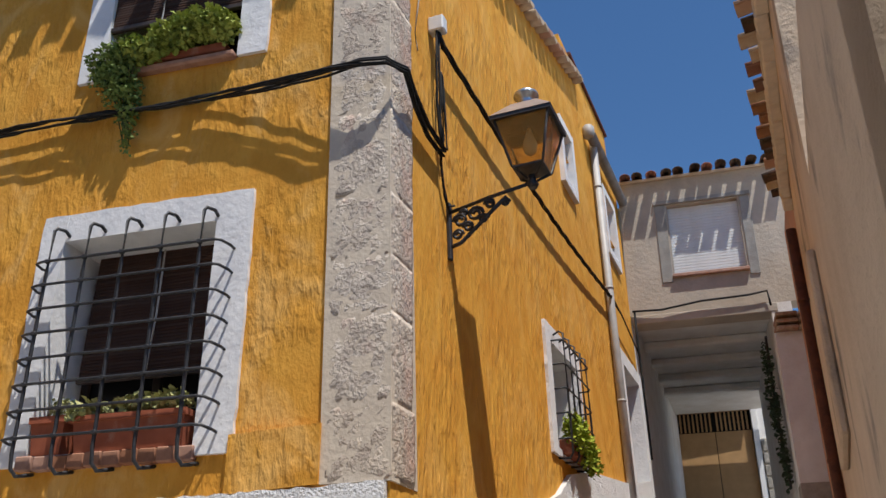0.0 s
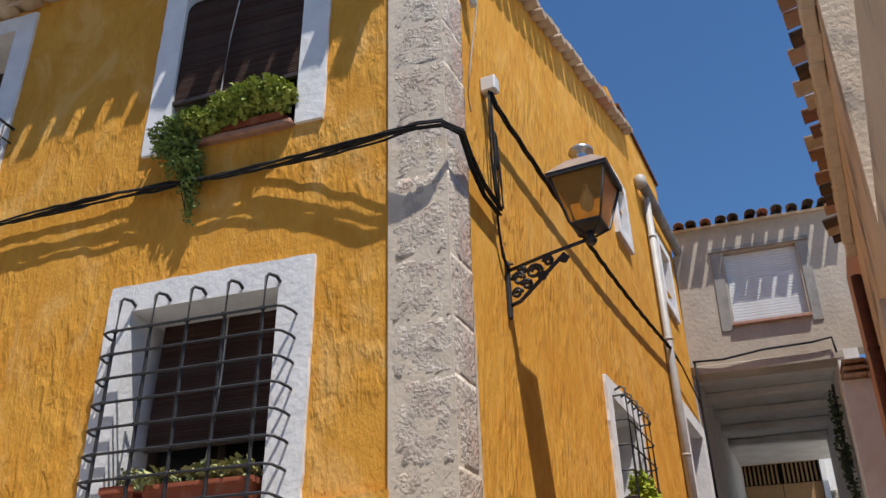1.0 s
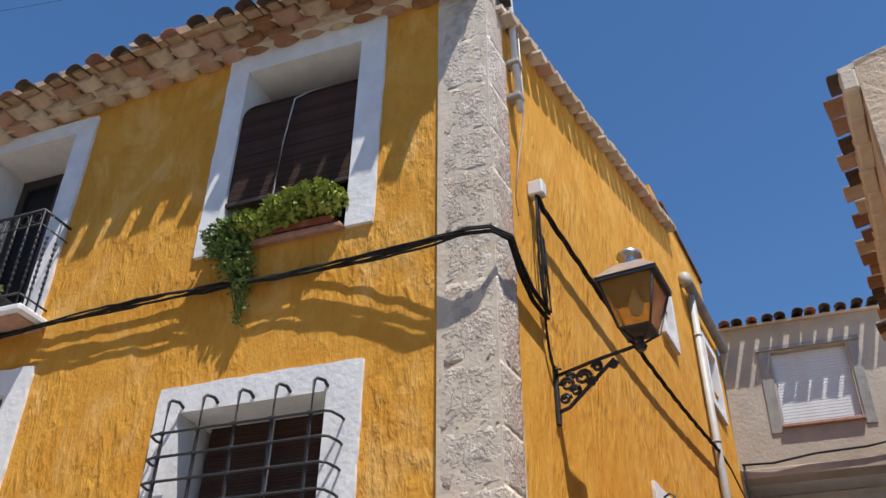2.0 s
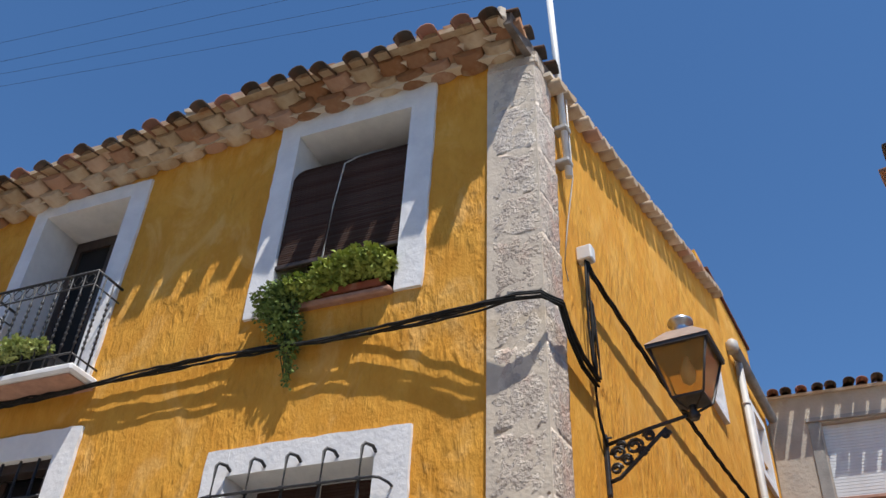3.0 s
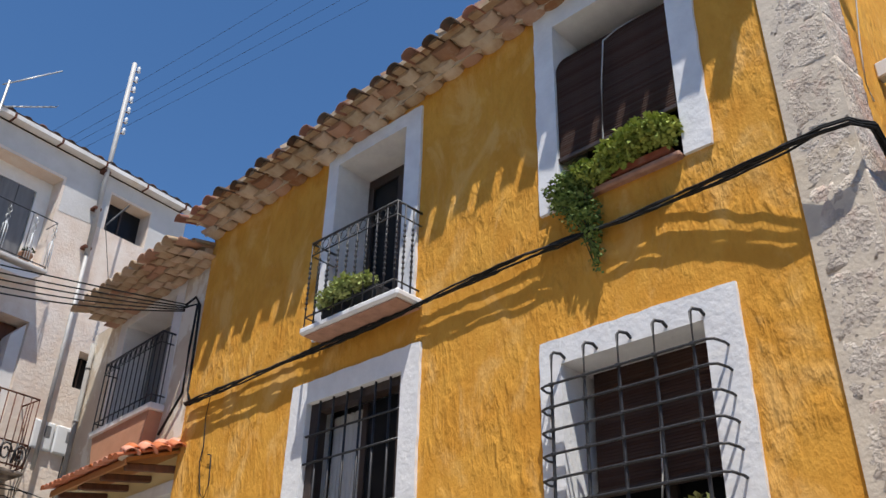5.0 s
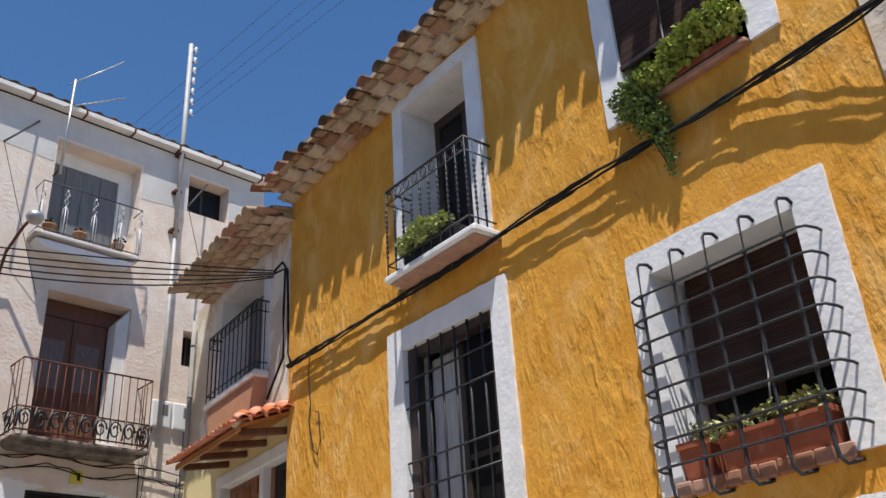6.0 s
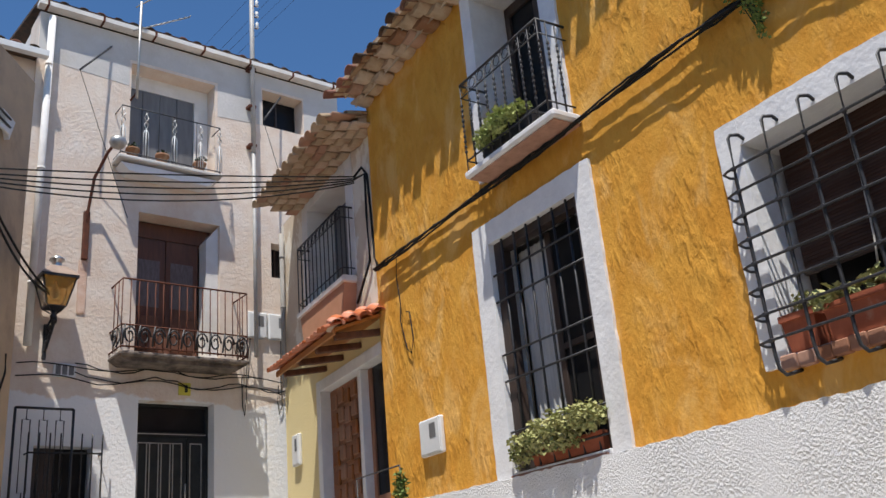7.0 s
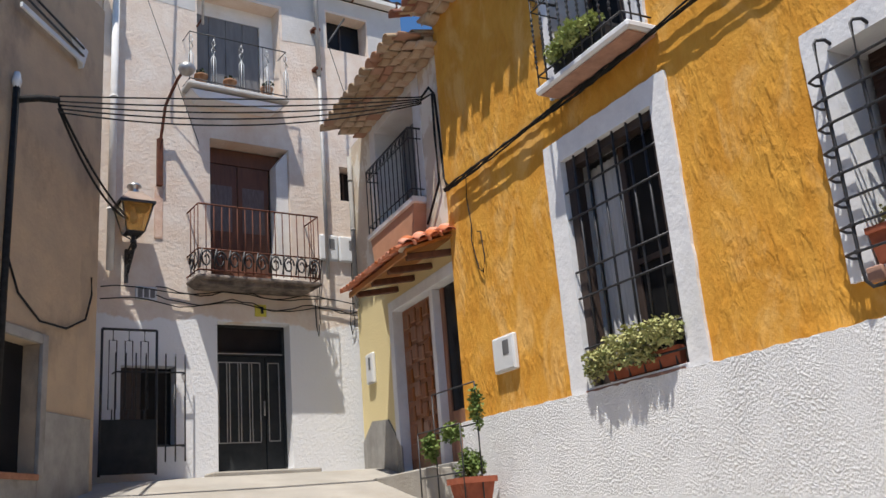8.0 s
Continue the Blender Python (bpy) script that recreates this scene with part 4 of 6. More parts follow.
# ---- ochre house: side wall ----
def side_openings():
    surround(SIDE, 3.67, 4.68, 3.52, 4.55, *SWo, "white limewashed surround of a small lane window")
    w = thing("casement_window", SIDE @ pose(3.67, 0.36, 3.52), "small white shuttered window behind the grille", "window")
    part("shutter", box(B(), 0.0, 0.50, 0.0, 0.04, 0, 1.02, 0.004), PLAINWHITE, w)
    part("pane", box(B(), 0.50, 1.01, 0.02, 0.026, 0, 1.02), ROOMDARK, w)
    g = thing("window_grille", SIDE @ pose(4.21, 0, 3.47), "black wrought iron bellied grille over the lane window", "grille")
    for i in range(5):
        x = -0.46 + 0.23 * i
        part("upright_bar", tube(B(), [(x + 0.03, 0, 1.16), (x + 0.02, -0.09, 1.2), (x, -0.135, 1.17), (x, -0.14, 0.6), (x, -0.14, 0.0), (x, -0.11, -0.05), (x, 0, -0.04)], 0.011, 6), IRON, g)
    for j in range(5):
        z = 0.12 + 0.24 * j
        part("cross_bar", tube(B(), [(-0.54, 0, z), (-0.54, -0.13, z), (-0.48, -0.15, z), (0.48, -0.15, z), (0.54, -0.13, z), (0.54, 0, z)], 0.009, 6), IRON, g)
    p = thing("sill_plant", SIDE @ pose(4.21, -0.10, 3.48), "leafy green plant pushing through the lane grille", "plant")
    part("pot", box(B(), -0.4, 0.4, -0.02, 0.10, 0.0, 0.14, 0.01), POT, p)
    part("leaves", leaves(B(), random.Random(51), [(0.1, -0.04, 0.12, 0.35, 0.10, 0.18), (-0.32, -0.02, 0.22, 0.15, 0.10, 0.2), (0.30, -0.05, 0.02, 0.18, 0.09, 0.14), (-0.1, -0.03, 0.28, 0.2, 0.09, 0.14)], 1500, 0.045), LEAF_A, p)
    surround(SIDE, 5.05, 5.51, 7.11, 7.84, *UP1o, "white surround of a small upper lane window", proud=0.06)
    w = thing("casement_window", SIDE @ pose(5.05, 0.34, 7.11), "white painted closed shutter", "window")
    part("shutter", box(B(), 0, 0.47, 0, 0.04, 0, 0.76, 0.004), PLAINWHITE, w)
    surround(SIDE, 7.69, 8.34, 7.28, 8.18, *UP2o, "white surround of the upper lane window beside the pipe", proud=0.05)
    w = thing("casement_window", SIDE @ pose(7.69, 0.34, 7.28), "dark upper window behind its white surround", "window")
    part("pane", box(B(), 0, 0.66, 0.02, 0.026, 0, 0.84), ROOMDARK, w)
    part("glazing_bar", box(B(), 0.31, 0.35, 0, 0.03, 0, 0.84), DARKWOOD, w)
    surround(SIDE, 7.60, 8.76, 2.02, 5.46, *SDo, "white surround of a lane door", proud=0.05)
    d = thing("lane_door", SIDE @ pose(7.60, 0.32, 2.02), "white panelled lane door", "door")
    part("leaf", box(B(), 0, 1.16, 0, 0.05, 0, 3.4, 0.006), PLAINWHITE, d)
    for z in (0.3, 1.3, 2.3):
        part("panel", box(B(), 0.14, 1.02, -0.012, 0, z, z + 0.8, 0.01), PLAINWHITE, d)


side_openings()


def downpipe(fr, x, y, z0, z1, r, label, mat=None, clips=3):
    p = thing("downpipe", fr @ pose(x, y, z0), label, "drainpipe")
    h = z1 - z0
    part("pipe", tube(B(), [(0, 0, 0), (0, 0, h)], r, 12), mat or GREYPLASTIC, p)
    for i in range(clips):
        z = h * (i + 0.5) / clips
        part("clip", lathe(B(), [(r + 0.006, z), (r + 0.006, z + 0.03)], 12), mat or GREYPLASTIC, p)
    return p


def lane_pipes():
    p = downpipe(SIDE, 7.02, -0.07, 2.4, 8.72, 0.055, "grey plastic downpipe on the ochre lane wall", clips=4)
    g = thing("gutter", SIDE @ pose(6.72, -0.10, 8.62), "dark grey gutter along the lane wall", "gutter")
    bm = B()
    rings = []
    for x in (0.0, 2.35):
        rings.append([bm.verts.new((x, 0.075 * math.cos(a * math.pi / 8), -0.075 * math.sin(a * math.pi / 8) + 0.05)) for a in range(9)])
    for k in range(8):
        bm.faces.new((rings[0][k], rings[0][k + 1], rings[1][k + 1], rings[1][k])).smooth = True
    bm.faces.new(rings[0])
    bm.faces.new(rings[1][::-1])
    part("trough", bm, CEMENT, g)
    part("end_cap", lathe(B(), [(0.07, -0.02), (0.09, 0.04), (0.085, 0.14), (0.05, 0.18)], 12, -0.02, 0.02), GREYPLASTIC, g)


lane_pipes()


def wall_lantern(m, label, amber, arm=0.62):
    """A four-sided lantern on a scrolled bracket; the bracket's plate lies on the wall at the origin and the arm runs along -y."""
    t = thing("wall_lantern", m, label, "lantern", "wall lanterns")
    part("wall_plate", box(B(), -0.025, 0.025, -0.03, 0.0, -0.22, 0.24, 0.006), IRON, t)
    br = part("bracket", tube(B(), [(0, -0.02, 0.16), (0, -arm * 0.5, 0.22), (0, -arm - 0.02, 0.27)], 0.014, 8), IRON, t)
    part("strut", tube(B(), [(0, -0.02, -0.12), (0, -0.10, -0.10), (0, -0.22, 0.0), (0, -0.36, 0.12), (0, -0.46, 0.20)], 0.015, 6), IRON, br)
    for cy, cz, r, sgn in ((-0.10, 0.08, 0.055, 1), (-0.22, 0.11, 0.06, -1), (-0.33, 0.17, 0.04, 1), (-0.08, -0.03, 0.04, -1), (-0.45, 0.155, 0.03, -1), (-0.16, 0.02, 0.04, 1), (-0.28, 0.06, 0.035, -1), (-0.13, 0.14, 0.03, 1)):
        pts = [(0, cy + sgn * r * (1 - a / 22) * math.cos(a * 0.62), cz + r * (1 - a / 22) * math.sin(a * 0.62)) for a in range(16)]
        part("scroll", tube(B(), pts, 0.014, 5), IRON, br)
    z0, w0, w1, h = 0.36, 0.115, 0.20, 0.36
    part("stem", lathe(B(), [(0.03, 0.22), (0.045, 0.25), (0.025, 0.29), (0.035, 0.32)], 10, 0, -arm), IRON, t)
    lan = part("cage", box(B(), -w0, w0, -arm - w0, -arm + w0, z0 - 0.005, z0 + 0.012, 0.003), IRON, t)
    corners = [(-1, -1), (1, -1), (1, 1), (-1, 1)]
    for sx, sy in corners:
        part("corner_bar", tube(B(), [(0.03 * sx, -arm + 0.03 * sy, 0.29), (w0 * sx * 0.9, -arm + w0 * sy * 0.9, z0), (w0 * sx, -arm + w0 * sy, z0 + 0.01), (w1 * sx, -arm + w1 * sy, z0 + h)], 0.010, 6), IRON, t)
    part("top_frame", prism(B(), [(-w1 - 0.025, 0), (w1 + 0.025, 0), (w1 + 0.025, 0.03), (-w1 - 0.025, 0.03)], -w1 - 0.025, w1 + 0.025), IRON, t, "", pose(0, -arm, z0 + h))
    for i, (sx, sy) in enumerate(corners):
        nx, ny = corners[(i + 1) % 4]
        bm = B()
        e = 0.985
        bm.faces.new([bm.verts.new(p) for p in ((w0 * sx * e, -arm + w0 * sy * e, z0 + 0.012), (w0 * nx * e, -arm + w0 * ny * e, z0 + 0.012), (w1 * nx * e, -arm + w1 * ny * e, z0 + h), (w1 * sx * e, -arm + w1 * sy * e, z0 + h))])
        bmesh.ops.solidify(bm, geom=bm.faces[:], thickness=0.004)
        part("pane", bm, amber, t, "amber glass pane").visible_shadow = True
    bm = B()
    zt = z0 + h + 0.03
    lo = [bm.verts.new(((w1 + 0.03) * sx, -arm + (w1 + 0.03) * sy, zt)) for sx, sy in corners]
    hi = [bm.verts.new((0.095 * sx, -arm + 0.095 * sy, zt + 0.15)) for sx, sy in corners]
    bm.faces.new(lo[::-1])
    bm.faces.new(hi)
    for k in range(4):
        bm.faces.new((lo[k], lo[(k + 1) % 4], hi[(k + 1) % 4], hi[k]))
    part("roof", bm, LAMPTOP, t, "brown painted lamp roof")
    part("chimney", lathe(B(), [(0.08, zt + 0.145), (0.06, zt + 0.18), (0.06, zt + 0.22), (0.095, zt + 0.245), (0.09, zt + 0.27), (0.05, zt + 0.30)], 16, 0, -arm), CHROME, t, "bright metal lamp cap")
    part("bulb", lathe(B(), [(0.015, z0 + h), (0.03, z0 + h - 0.06), (0.055, z0 + h - 0.14), (0.045, z0 + h - 0.20), (0.01, z0 + h - 0.23)], 12, 0, -arm), PLASTIC, t, "white bulb")
    return t


wall_lantern(SIDE @ pose(1.00, 0, 4.53), "black iron wall lantern with amber panes on a scrolled bracket", AMBER, 0.66)


def cable_run(name, fr, lines, r, label, mat=None):
    c = thing(name, fr, label, "cable")
    for pts in lines:
        part("strand", tube(B(), pts, r, 5), mat or CABLE, c)
    return c


def front_cables():
    rng = random.Random(61)
    lines = []
    for k, stand in enumerate((0.030, 0.046, 0.064, 0.082, 0.092, 0.099)):
        ph = k * 1.05
        wob = [rng.uniform(-1, 1) for _ in range(90)]
        pts = []
        for i in range(78):
            x = -7.35 + i / 77 * 6.95
            off = float(np.interp(x, (-1.5, -0.9, -0.4), (0.0, 0.035, 0.09)))
            a = x * 3.1 + ph
            pts.append((x, -stand - off - 0.010 * math.sin(x * 1.3 + 2.3 * k) + 0.006 * wob[i],
                        float(np.interp(x, (-7.35, -7.1, -5.6, -4.0, -2.6, -0.4), (5.17, 5.18, 5.21, 5.24, 5.29, 5.26))) + 0.014 * math.sin(a) + 0.006 * wob[(i * 7) % 90] + 0.010 * math.sin(x * 1.7) - 0.25 * (stand - 0.06)))
        c = 0.018 * math.cos(ph)
        e = 0.022 * math.sin(ph)
        pts += [(-0.15, -0.17 + c, 5.265 + e), (0.02, -0.15 + c, 5.26 + e), (0.12 + c, -0.04, 5.235 + e), (0.10 + c, 0.22, 5.18 + e * 2.5), (0.11 + c, 0.50, 5.10 + e * 2.5), (0.14 + c, 0.78, 5.08 + e * 2)]
        lines.append(pts)
    cable_run("facade_cable", FRONT, lines, 0.0095, "bundle of black cables clipped along the ochre front")
    # box and loops by the lantern
    b = thing("junction_box", SIDE @ pose(0.74, 0, 6.06), "small white insulator box on the lane wall", "junction box")
    part("case", box(B(), -0.05, 0.05, -0.13, -0.001, 0.06, 0.20, 0.012), PLASTIC, b)
    lines = [[(0.710, -0.07, 6.120), (0.715, -0.06, 5.850), (0.730, -0.05, 5.500), (0.760, -0.05, 5.250), (0.810, -0.06, 5.130), (0.880, -0.06, 5.150), (0.870, -0.06, 5.350), (0.830, -0.06, 5.770), (0.790, -0.06, 5.790), (0.790, -0.05, 5.350), (0.820, -0.05, 5.150)],
             [(0.730, -0.08, 6.120), (0.740, -0.07, 5.850), (0.770, -0.06, 5.650), (0.780, -0.05, 5.300), (0.820, -0.06, 5.100)],
             [(0.810, -0.05, 5.800), (0.840, -0.05, 5.550), (0.870, -0.04, 5.250), (0.780, -0.05, 5.050), (0.810, -0.04, 4.950), (0.880, -0.03, 4.770), (0.980, -0.03, 4.670), (1.030, -0.04, 4.710)],
             [(0.790, -0.05, 5.110), (0.800, -0.04, 5.000), (0.860, -0.03, 4.850), (0.940, -0.03, 4.710), (1.020, -0.05, 4.750)]]
    cable_run("cable_loop", SIDE, lines, 0.010, "black cables looped down the lane wall to the lantern")
    lines = []
    for k in range(3):
        lines.append([(0.74 + 0.01 * k, -0.08, 6.12)] + [(0.80 + (7.0 - 0.80) * t / 40, -0.09 + 0.014 * math.cos(t * 0.9 + 2.1 * k), 6.02 + 0.20 * (t / 40) - 0.13 * math.sin(math.pi * t / 40) + 0.016 * math.sin(t * 0.9 + 2.1 * k)) for t in range(41)] + [(7.6, -0.1, 6.18), (9.0, -0.08, 5.98)])
    cable_run("lane_cable", SIDE, lines, 0.011, "twisted black cables strung along the lane wall")
    # short wires by the meter end of the front
    lines = [[(-6.95, -0.03, 5.2), (-6.98, -0.03, 4.95), (-6.93, -0.03, 4.62), (-6.96, -0.03, 4.45), (-6.86, -0.03, 4.12), (-6.78, -0.03, 4.05), (-6.72, -0.03, 4.2), (-6.76, -0.03, 4.5), (-6.83, -0.03, 4.52)]]
    cable_run("loose_wire", FRONT, lines, 0.007, "loose wire loop hanging on the ochre wall")


front_cables()


def aerial_pole():
    p = thing("aerial_pole", SIDE @ pose(0.42, -0.08, 6.78), "white painted aerial pole clamped to the lane wall", "pole")
    part("pole", tube(B(), [(0.03, 0, 0), (-0.14, 0.02, 2.6)], 0.03, 10), PLASTIC, p)
    for z in (0.10, 0.48):
        part("clamp", box(B(), -0.06, 0.05, -0.04, 0.10, z, z + 0.05, 0.01), GREYPLASTIC, p)
    part("wire", tube(B(), [(0.04, -0.02, 0.9), (0.06, -0.02, 0.0), (0.08, 0.06, -0.45), (0.02, 0.08, -0.85), (0.05, 0.07, -1.0)], 0.006, 5), CORD, p)


aerial_pole()

# ---- neighbour house ----
NB_BAL = (-2.30, -0.88, 5.42, 7.10)
wall("wall_neighbour", NEXT, -3.42, 0.0, 0.0, 7.14, 0.45, [(-2.16, -0.02, 2.0, 4.40), NB_BAL], NEIGHBOUR, "peeling beige plaster front of the neighbouring house")


def neighbour():
    d = thing("front_door", NEXT @ pose(-2.02, 0.12, 2.17), "varnished brown panelled front door in a white frame", "door")
    part("leaf", box(B(), 0.0, 1.0, 0.0, 0.05, 0, 2.08, 0.006), WOOD, d)
    rng = random.Random(71)
    me = mesh_of("panel", box(B(), 0, 0.17, -0.03, 0.0, 0, 0.19, 0.014), WOOD)
    for i in range(4):
        for j in range(8):
            part("panel", me, None, d, "", pose(0.10 + 0.205 * i, 0, 0.16 + 0.235 * j + (0.05 if i % 2 else 0)))
    part("sidelight", box(B(), 1.30, 1.90, 0.02, 0.03, 0.0, 2.08), ROOMDARK, d)
    for x in (1.22, 1.88):
        part("sidelight_frame", box(B(), x, x + 0.09, 0.0, 0.06, 0, 2.08, 0.005), WOOD, d)
    part("sidelight_panel", box(B(), 1.31, 1.88, 0.0, 0.05, 0, 0.6, 0.005), WOOD, d)
    f = thing("door_frame", NEXT @ pose(-2.16, 0, 2.0), "white painted door frame and mullion", "door frame", "", "structure")
    part("jamb", box(B(), 0, 0.135, -0.02, 0.40, 0, 2.4, 0.006), WHITE, f)
    part("mullion", box(B(), 1.26, 1.36, 0.02, 0.40, 0.17, 2.25, 0.006), WHITE, f)
    part("head", box(B(), 0.136, 2.135, -0.02, 0.40, 2.255, 2.4, 0.006), WHITE, f)
    part("threshold", box(B(), 0.136, 2.135, -0.25, 0.40, 0.05, 0.165, 0.01), CEMENT, f)
    # stepped plinth below the door
    s = thing("door_step", NEXT @ pose(-1.95, 0, 0), "pale stone doorstep in front of the door", "step", "", "structure")
    part("slab", box(B(), 0, 1.9, -0.55, -0.026, 0.9, 2.12, 0.012), PAVING, s)
    pt = thing("grey_plinth", NEXT @ pose(-3.42, 0, 1.6), "grey cement patch at the foot of the wall", "plinth", "", "structure")
    part("patch", prism(B(), [(0, 0), (1.42, 0), (1.42, 0.9), (1.0, 1.3), (0.4, 1.35), (0, 1.1)], -0.02, 0.0), CEMENT, pt)
    b = thing("balcony", NEXT @ pose(-1.46, 0, 5.28), "salmon underside balcony with black iron railing", "balcony")
    part("slab", box(B(), -0.84, 0.80, -0.20, -0.001, 0.02, 0.11, 0.015), PLAINWHITE, b)
    part("underside", prism(B(), [(-0.60, -0.62), (0.62, -0.62), (0.76, 0.018), (-0.78, 0.018)], -0.17, -0.001), SALMON, b)
    railing(b, -0.80, 0.76, -0.18, 0.11, 1.02, 12, False)
    bd = thing("balcony_door", NEXT @ pose(-2.29, 0.40, 5.43), "grey shuttered balcony door in a white reveal", "door")
    part("leaf", box(B(), 0, 0.70, 0, 0.05, 0, 1.66, 0.006), GREYWOOD, bd)
    part("leaf", box(B(), 0.705, 1.40, 0, 0.05, 0, 1.66, 0.006), GREYWOOD, bd)
    fr2 = thing("window_surround", NEXT @ pose(-2.50, 0, 5.42), "white painted surround of the neighbour's balcony door", "window surround", "", "structure")
    part("jamb", box(B(), 0.0, 0.215, -0.012, 0.40, 0, 1.70, 0.006), PLAINWHITE, fr2)
    part("jamb", box(B(), 1.605, 1.83, -0.012, 0.40, 0, 1.70, 0.006), PLAINWHITE, fr2)
    part("head", box(B(), 0.216, 1.604, -0.011, 0.40, 1.50, 1.70, 0.006), PLAINWHITE, fr2)
    # roof edge of crumbling tiles
    r = thing("roof_neighbour", NEXT, "crumbling pale clay tile eave of the neighbouring house", "roof", "", "structure")
    part("deck", prism(B(), [(-2.74, 0), (0.0, 0), (0.0, 0.06), (-2.74, 0.06)], -0.40, 3.4), PALETILE, r, "", pose(0, 0, 7.24, 14))
    rng = random.Random(72)
    flat = bed_tile_mesh("eave_tile", PALETILE, 0.30, 0.115, 6, 0.35)
    for j, (y, z) in enumerate(((0.14, 7.08), (0.01, 7.11), (-0.11, 7.14), (-0.22, 7.17))):
        for i in range(13):
            part("eave_tile", flat, None, r, "", pose(-2.66 + 0.21 * i + 0.1 * (j % 2) + rng.uniform(-0.02, 0.02), y + rng.uniform(-0.03, 0.03), z + rng.uniform(-0.01, 0.01), 4 + rng.uniform(-3, 3), rng.uniform(-6, 6), rng.uniform(-5, 5)))
    part("fill", box(B(), -2.72, -0.02, -0.16, 0.40, 7.10, 7.22), PALETILE, r)
    for i in range(13):
        for j in range(3):
            part("cover_tile", VCOVER, None, r, "", pose(-2.70 + 0.22 * i + rng.uniform(-0.02, 0.02), -0.24 + 0.34 * j, 7.20 + 0.09 * j, 14 + rng.uniform(-2, 2), rng.uniform(-5, 5), rng.uniform(-4, 4)))
    downpipe(NEXT, -3.26, -0.06, 4.6, 6.95, 0.035, "thin grey conduit bundle at the corner", CEMENT, 3)
    # tiled porch canopy
    p = thing("porch_canopy", NEXT @ pose(-1.92, 0, 4.40), "red tiled porch canopy on dark wooden brackets", "canopy")
    part("deck", prism(B(), [(0.0, 0.0), (1.95, 0.0), (1.95, 0.035), (0.0, 0.035)], -0.66, 0.0), OAK, p, "", pose(0, 0, 0.27, 20))
    bm = box(B(), -0.04, 0.04, -0.58, 0.0, -0.075, 0.0, 0.012)
    me = mesh_of("bracket", bm, BROWNDOOR)
    for x in (0.10, 0.66, 1.22, 1.80):
        part("bracket", me, None, p, "", pose(x, -0.0, 0.150, 9))
    part("fascia", box(B(), 0.0, 1.95, -0.64, -0.61, 0.0, 0.07, 0.006), OAK, p)
    small = tile_mesh("canopy_tile", NEWTILE, 0.30, 0.062, 0.052, 0.010, up=True)
    for i in range(17):
        for j in range(3):
            part("canopy_tile", small, None, p, "", pose(0.03 + 0.118 * i, -0.06 - 0.21 * (2 - j) + 0.02, 0.30 - 0.077 * (2 - j) + 0.02, 20 + rng.uniform(-1.5, 1.5), rng.uniform(-2, 2), rng.uniform(-2, 2)))
    big = tile_mesh("canopy_tile", NEWTILE, 0.26, 0.085, 0.075, 0.012, up=True)
    for row, (x, lift) in enumerate(((1.80, 0.09), (1.66, 0.16), (1.52, 0.22), (1.38, 0.25))):
        for k in range(4):
            part("canopy_tile", big, None, p, "", pose(x, -0.58 + 0.165 * k + 0.08 * row, 0.10 + 0.06 * k + lift, 22 + rng.uniform(-2, 2), rng.uniform(-4, 4), 84 + rng.uniform(-4, 4)))
    part("ridge_mortar", tube(B(), [(1.90, -0.66, 0.10), (1.50, -0.1, 0.38)], 0.06, 8), MORTAR, p)
    # plant stand with a potted plant in front of the roughcast base
    st = thing("plant_stand", pose(-7.00, -0.50, 1.66), "thin black iron plant stand beside the door", "plant stand")
    for x in (-0.45, 0.45):
        for y in (-0.10, 0.10):
            part("leg", tube(B(), [(x, y, 0.0), (x, y, 1.20 if y > 0 else 0.80)], 0.008, 5), IRON, st)
    for z, y in ((1.20, 0.10), (0.80, 0.10), (0.80, -0.10), (0.35, -0.10)):
        part("rail", tube(B(), [(-0.45, y, z), (0.45, y, z)], 0.008, 5), IRON, st)
    for k, blob in enumerate(((-0.38, 0, 0.65, 0.10, 0.08, 0.16), (0.44, 0.1, 0.95, 0.06, 0.07, 0.22), (0.1, 0, 0.75, 0.16, 0.08, 0.1))):
        part("climber", leaves(B(), random.Random(73 + k), [blob], 320, 0.045), LEAF_B, st)["kind"] = "stuff"
    pot = thing("potted_plant", pose(-6.72, -0.42, 1.66) @ Matrix.Diagonal((0.72, 0.72, 0.72, 1)), "leafy green plant in a square terracotta pot", "plant")
    bm = B()
    rr = [[bm.verts.new((w * sx, w * sy, z)) for sx, sy in ((-1, -1), (1, -1), (1, 1), (-1, 1))] for w, z in ((0.16, 0.0), (0.22, 0.34), (0.25, 0.34), (0.25, 0.42), (0.21, 0.42), (0.21, 0.36))]
    for a, c in zip(rr, rr[1:]):
        for k in range(4):
            bm.faces.new((a[k], a[(k + 1) % 4], c[(k + 1) % 4], c[k]))
    bm.faces.new(rr[0][::-1])
    bm.faces.new(rr[-1])
    part("pot", bm, POT, pot, "square terracotta pot")
    part("leaves", leaves(B(), random.Random(74), [(0, 0, 0.52, 0.22, 0.22, 0.16), (-0.05, 0, 0.68, 0.16, 0.16, 0.14), (0.1, 0.0, 0.6, 0.16, 0.16, 0.12)], 900, 0.05), LEAF_B, pot)
    meter_box(NEXT, -3.05, 3.45, 0.26, 0.42, "narrow pale post box on the plaster")


neighbour()

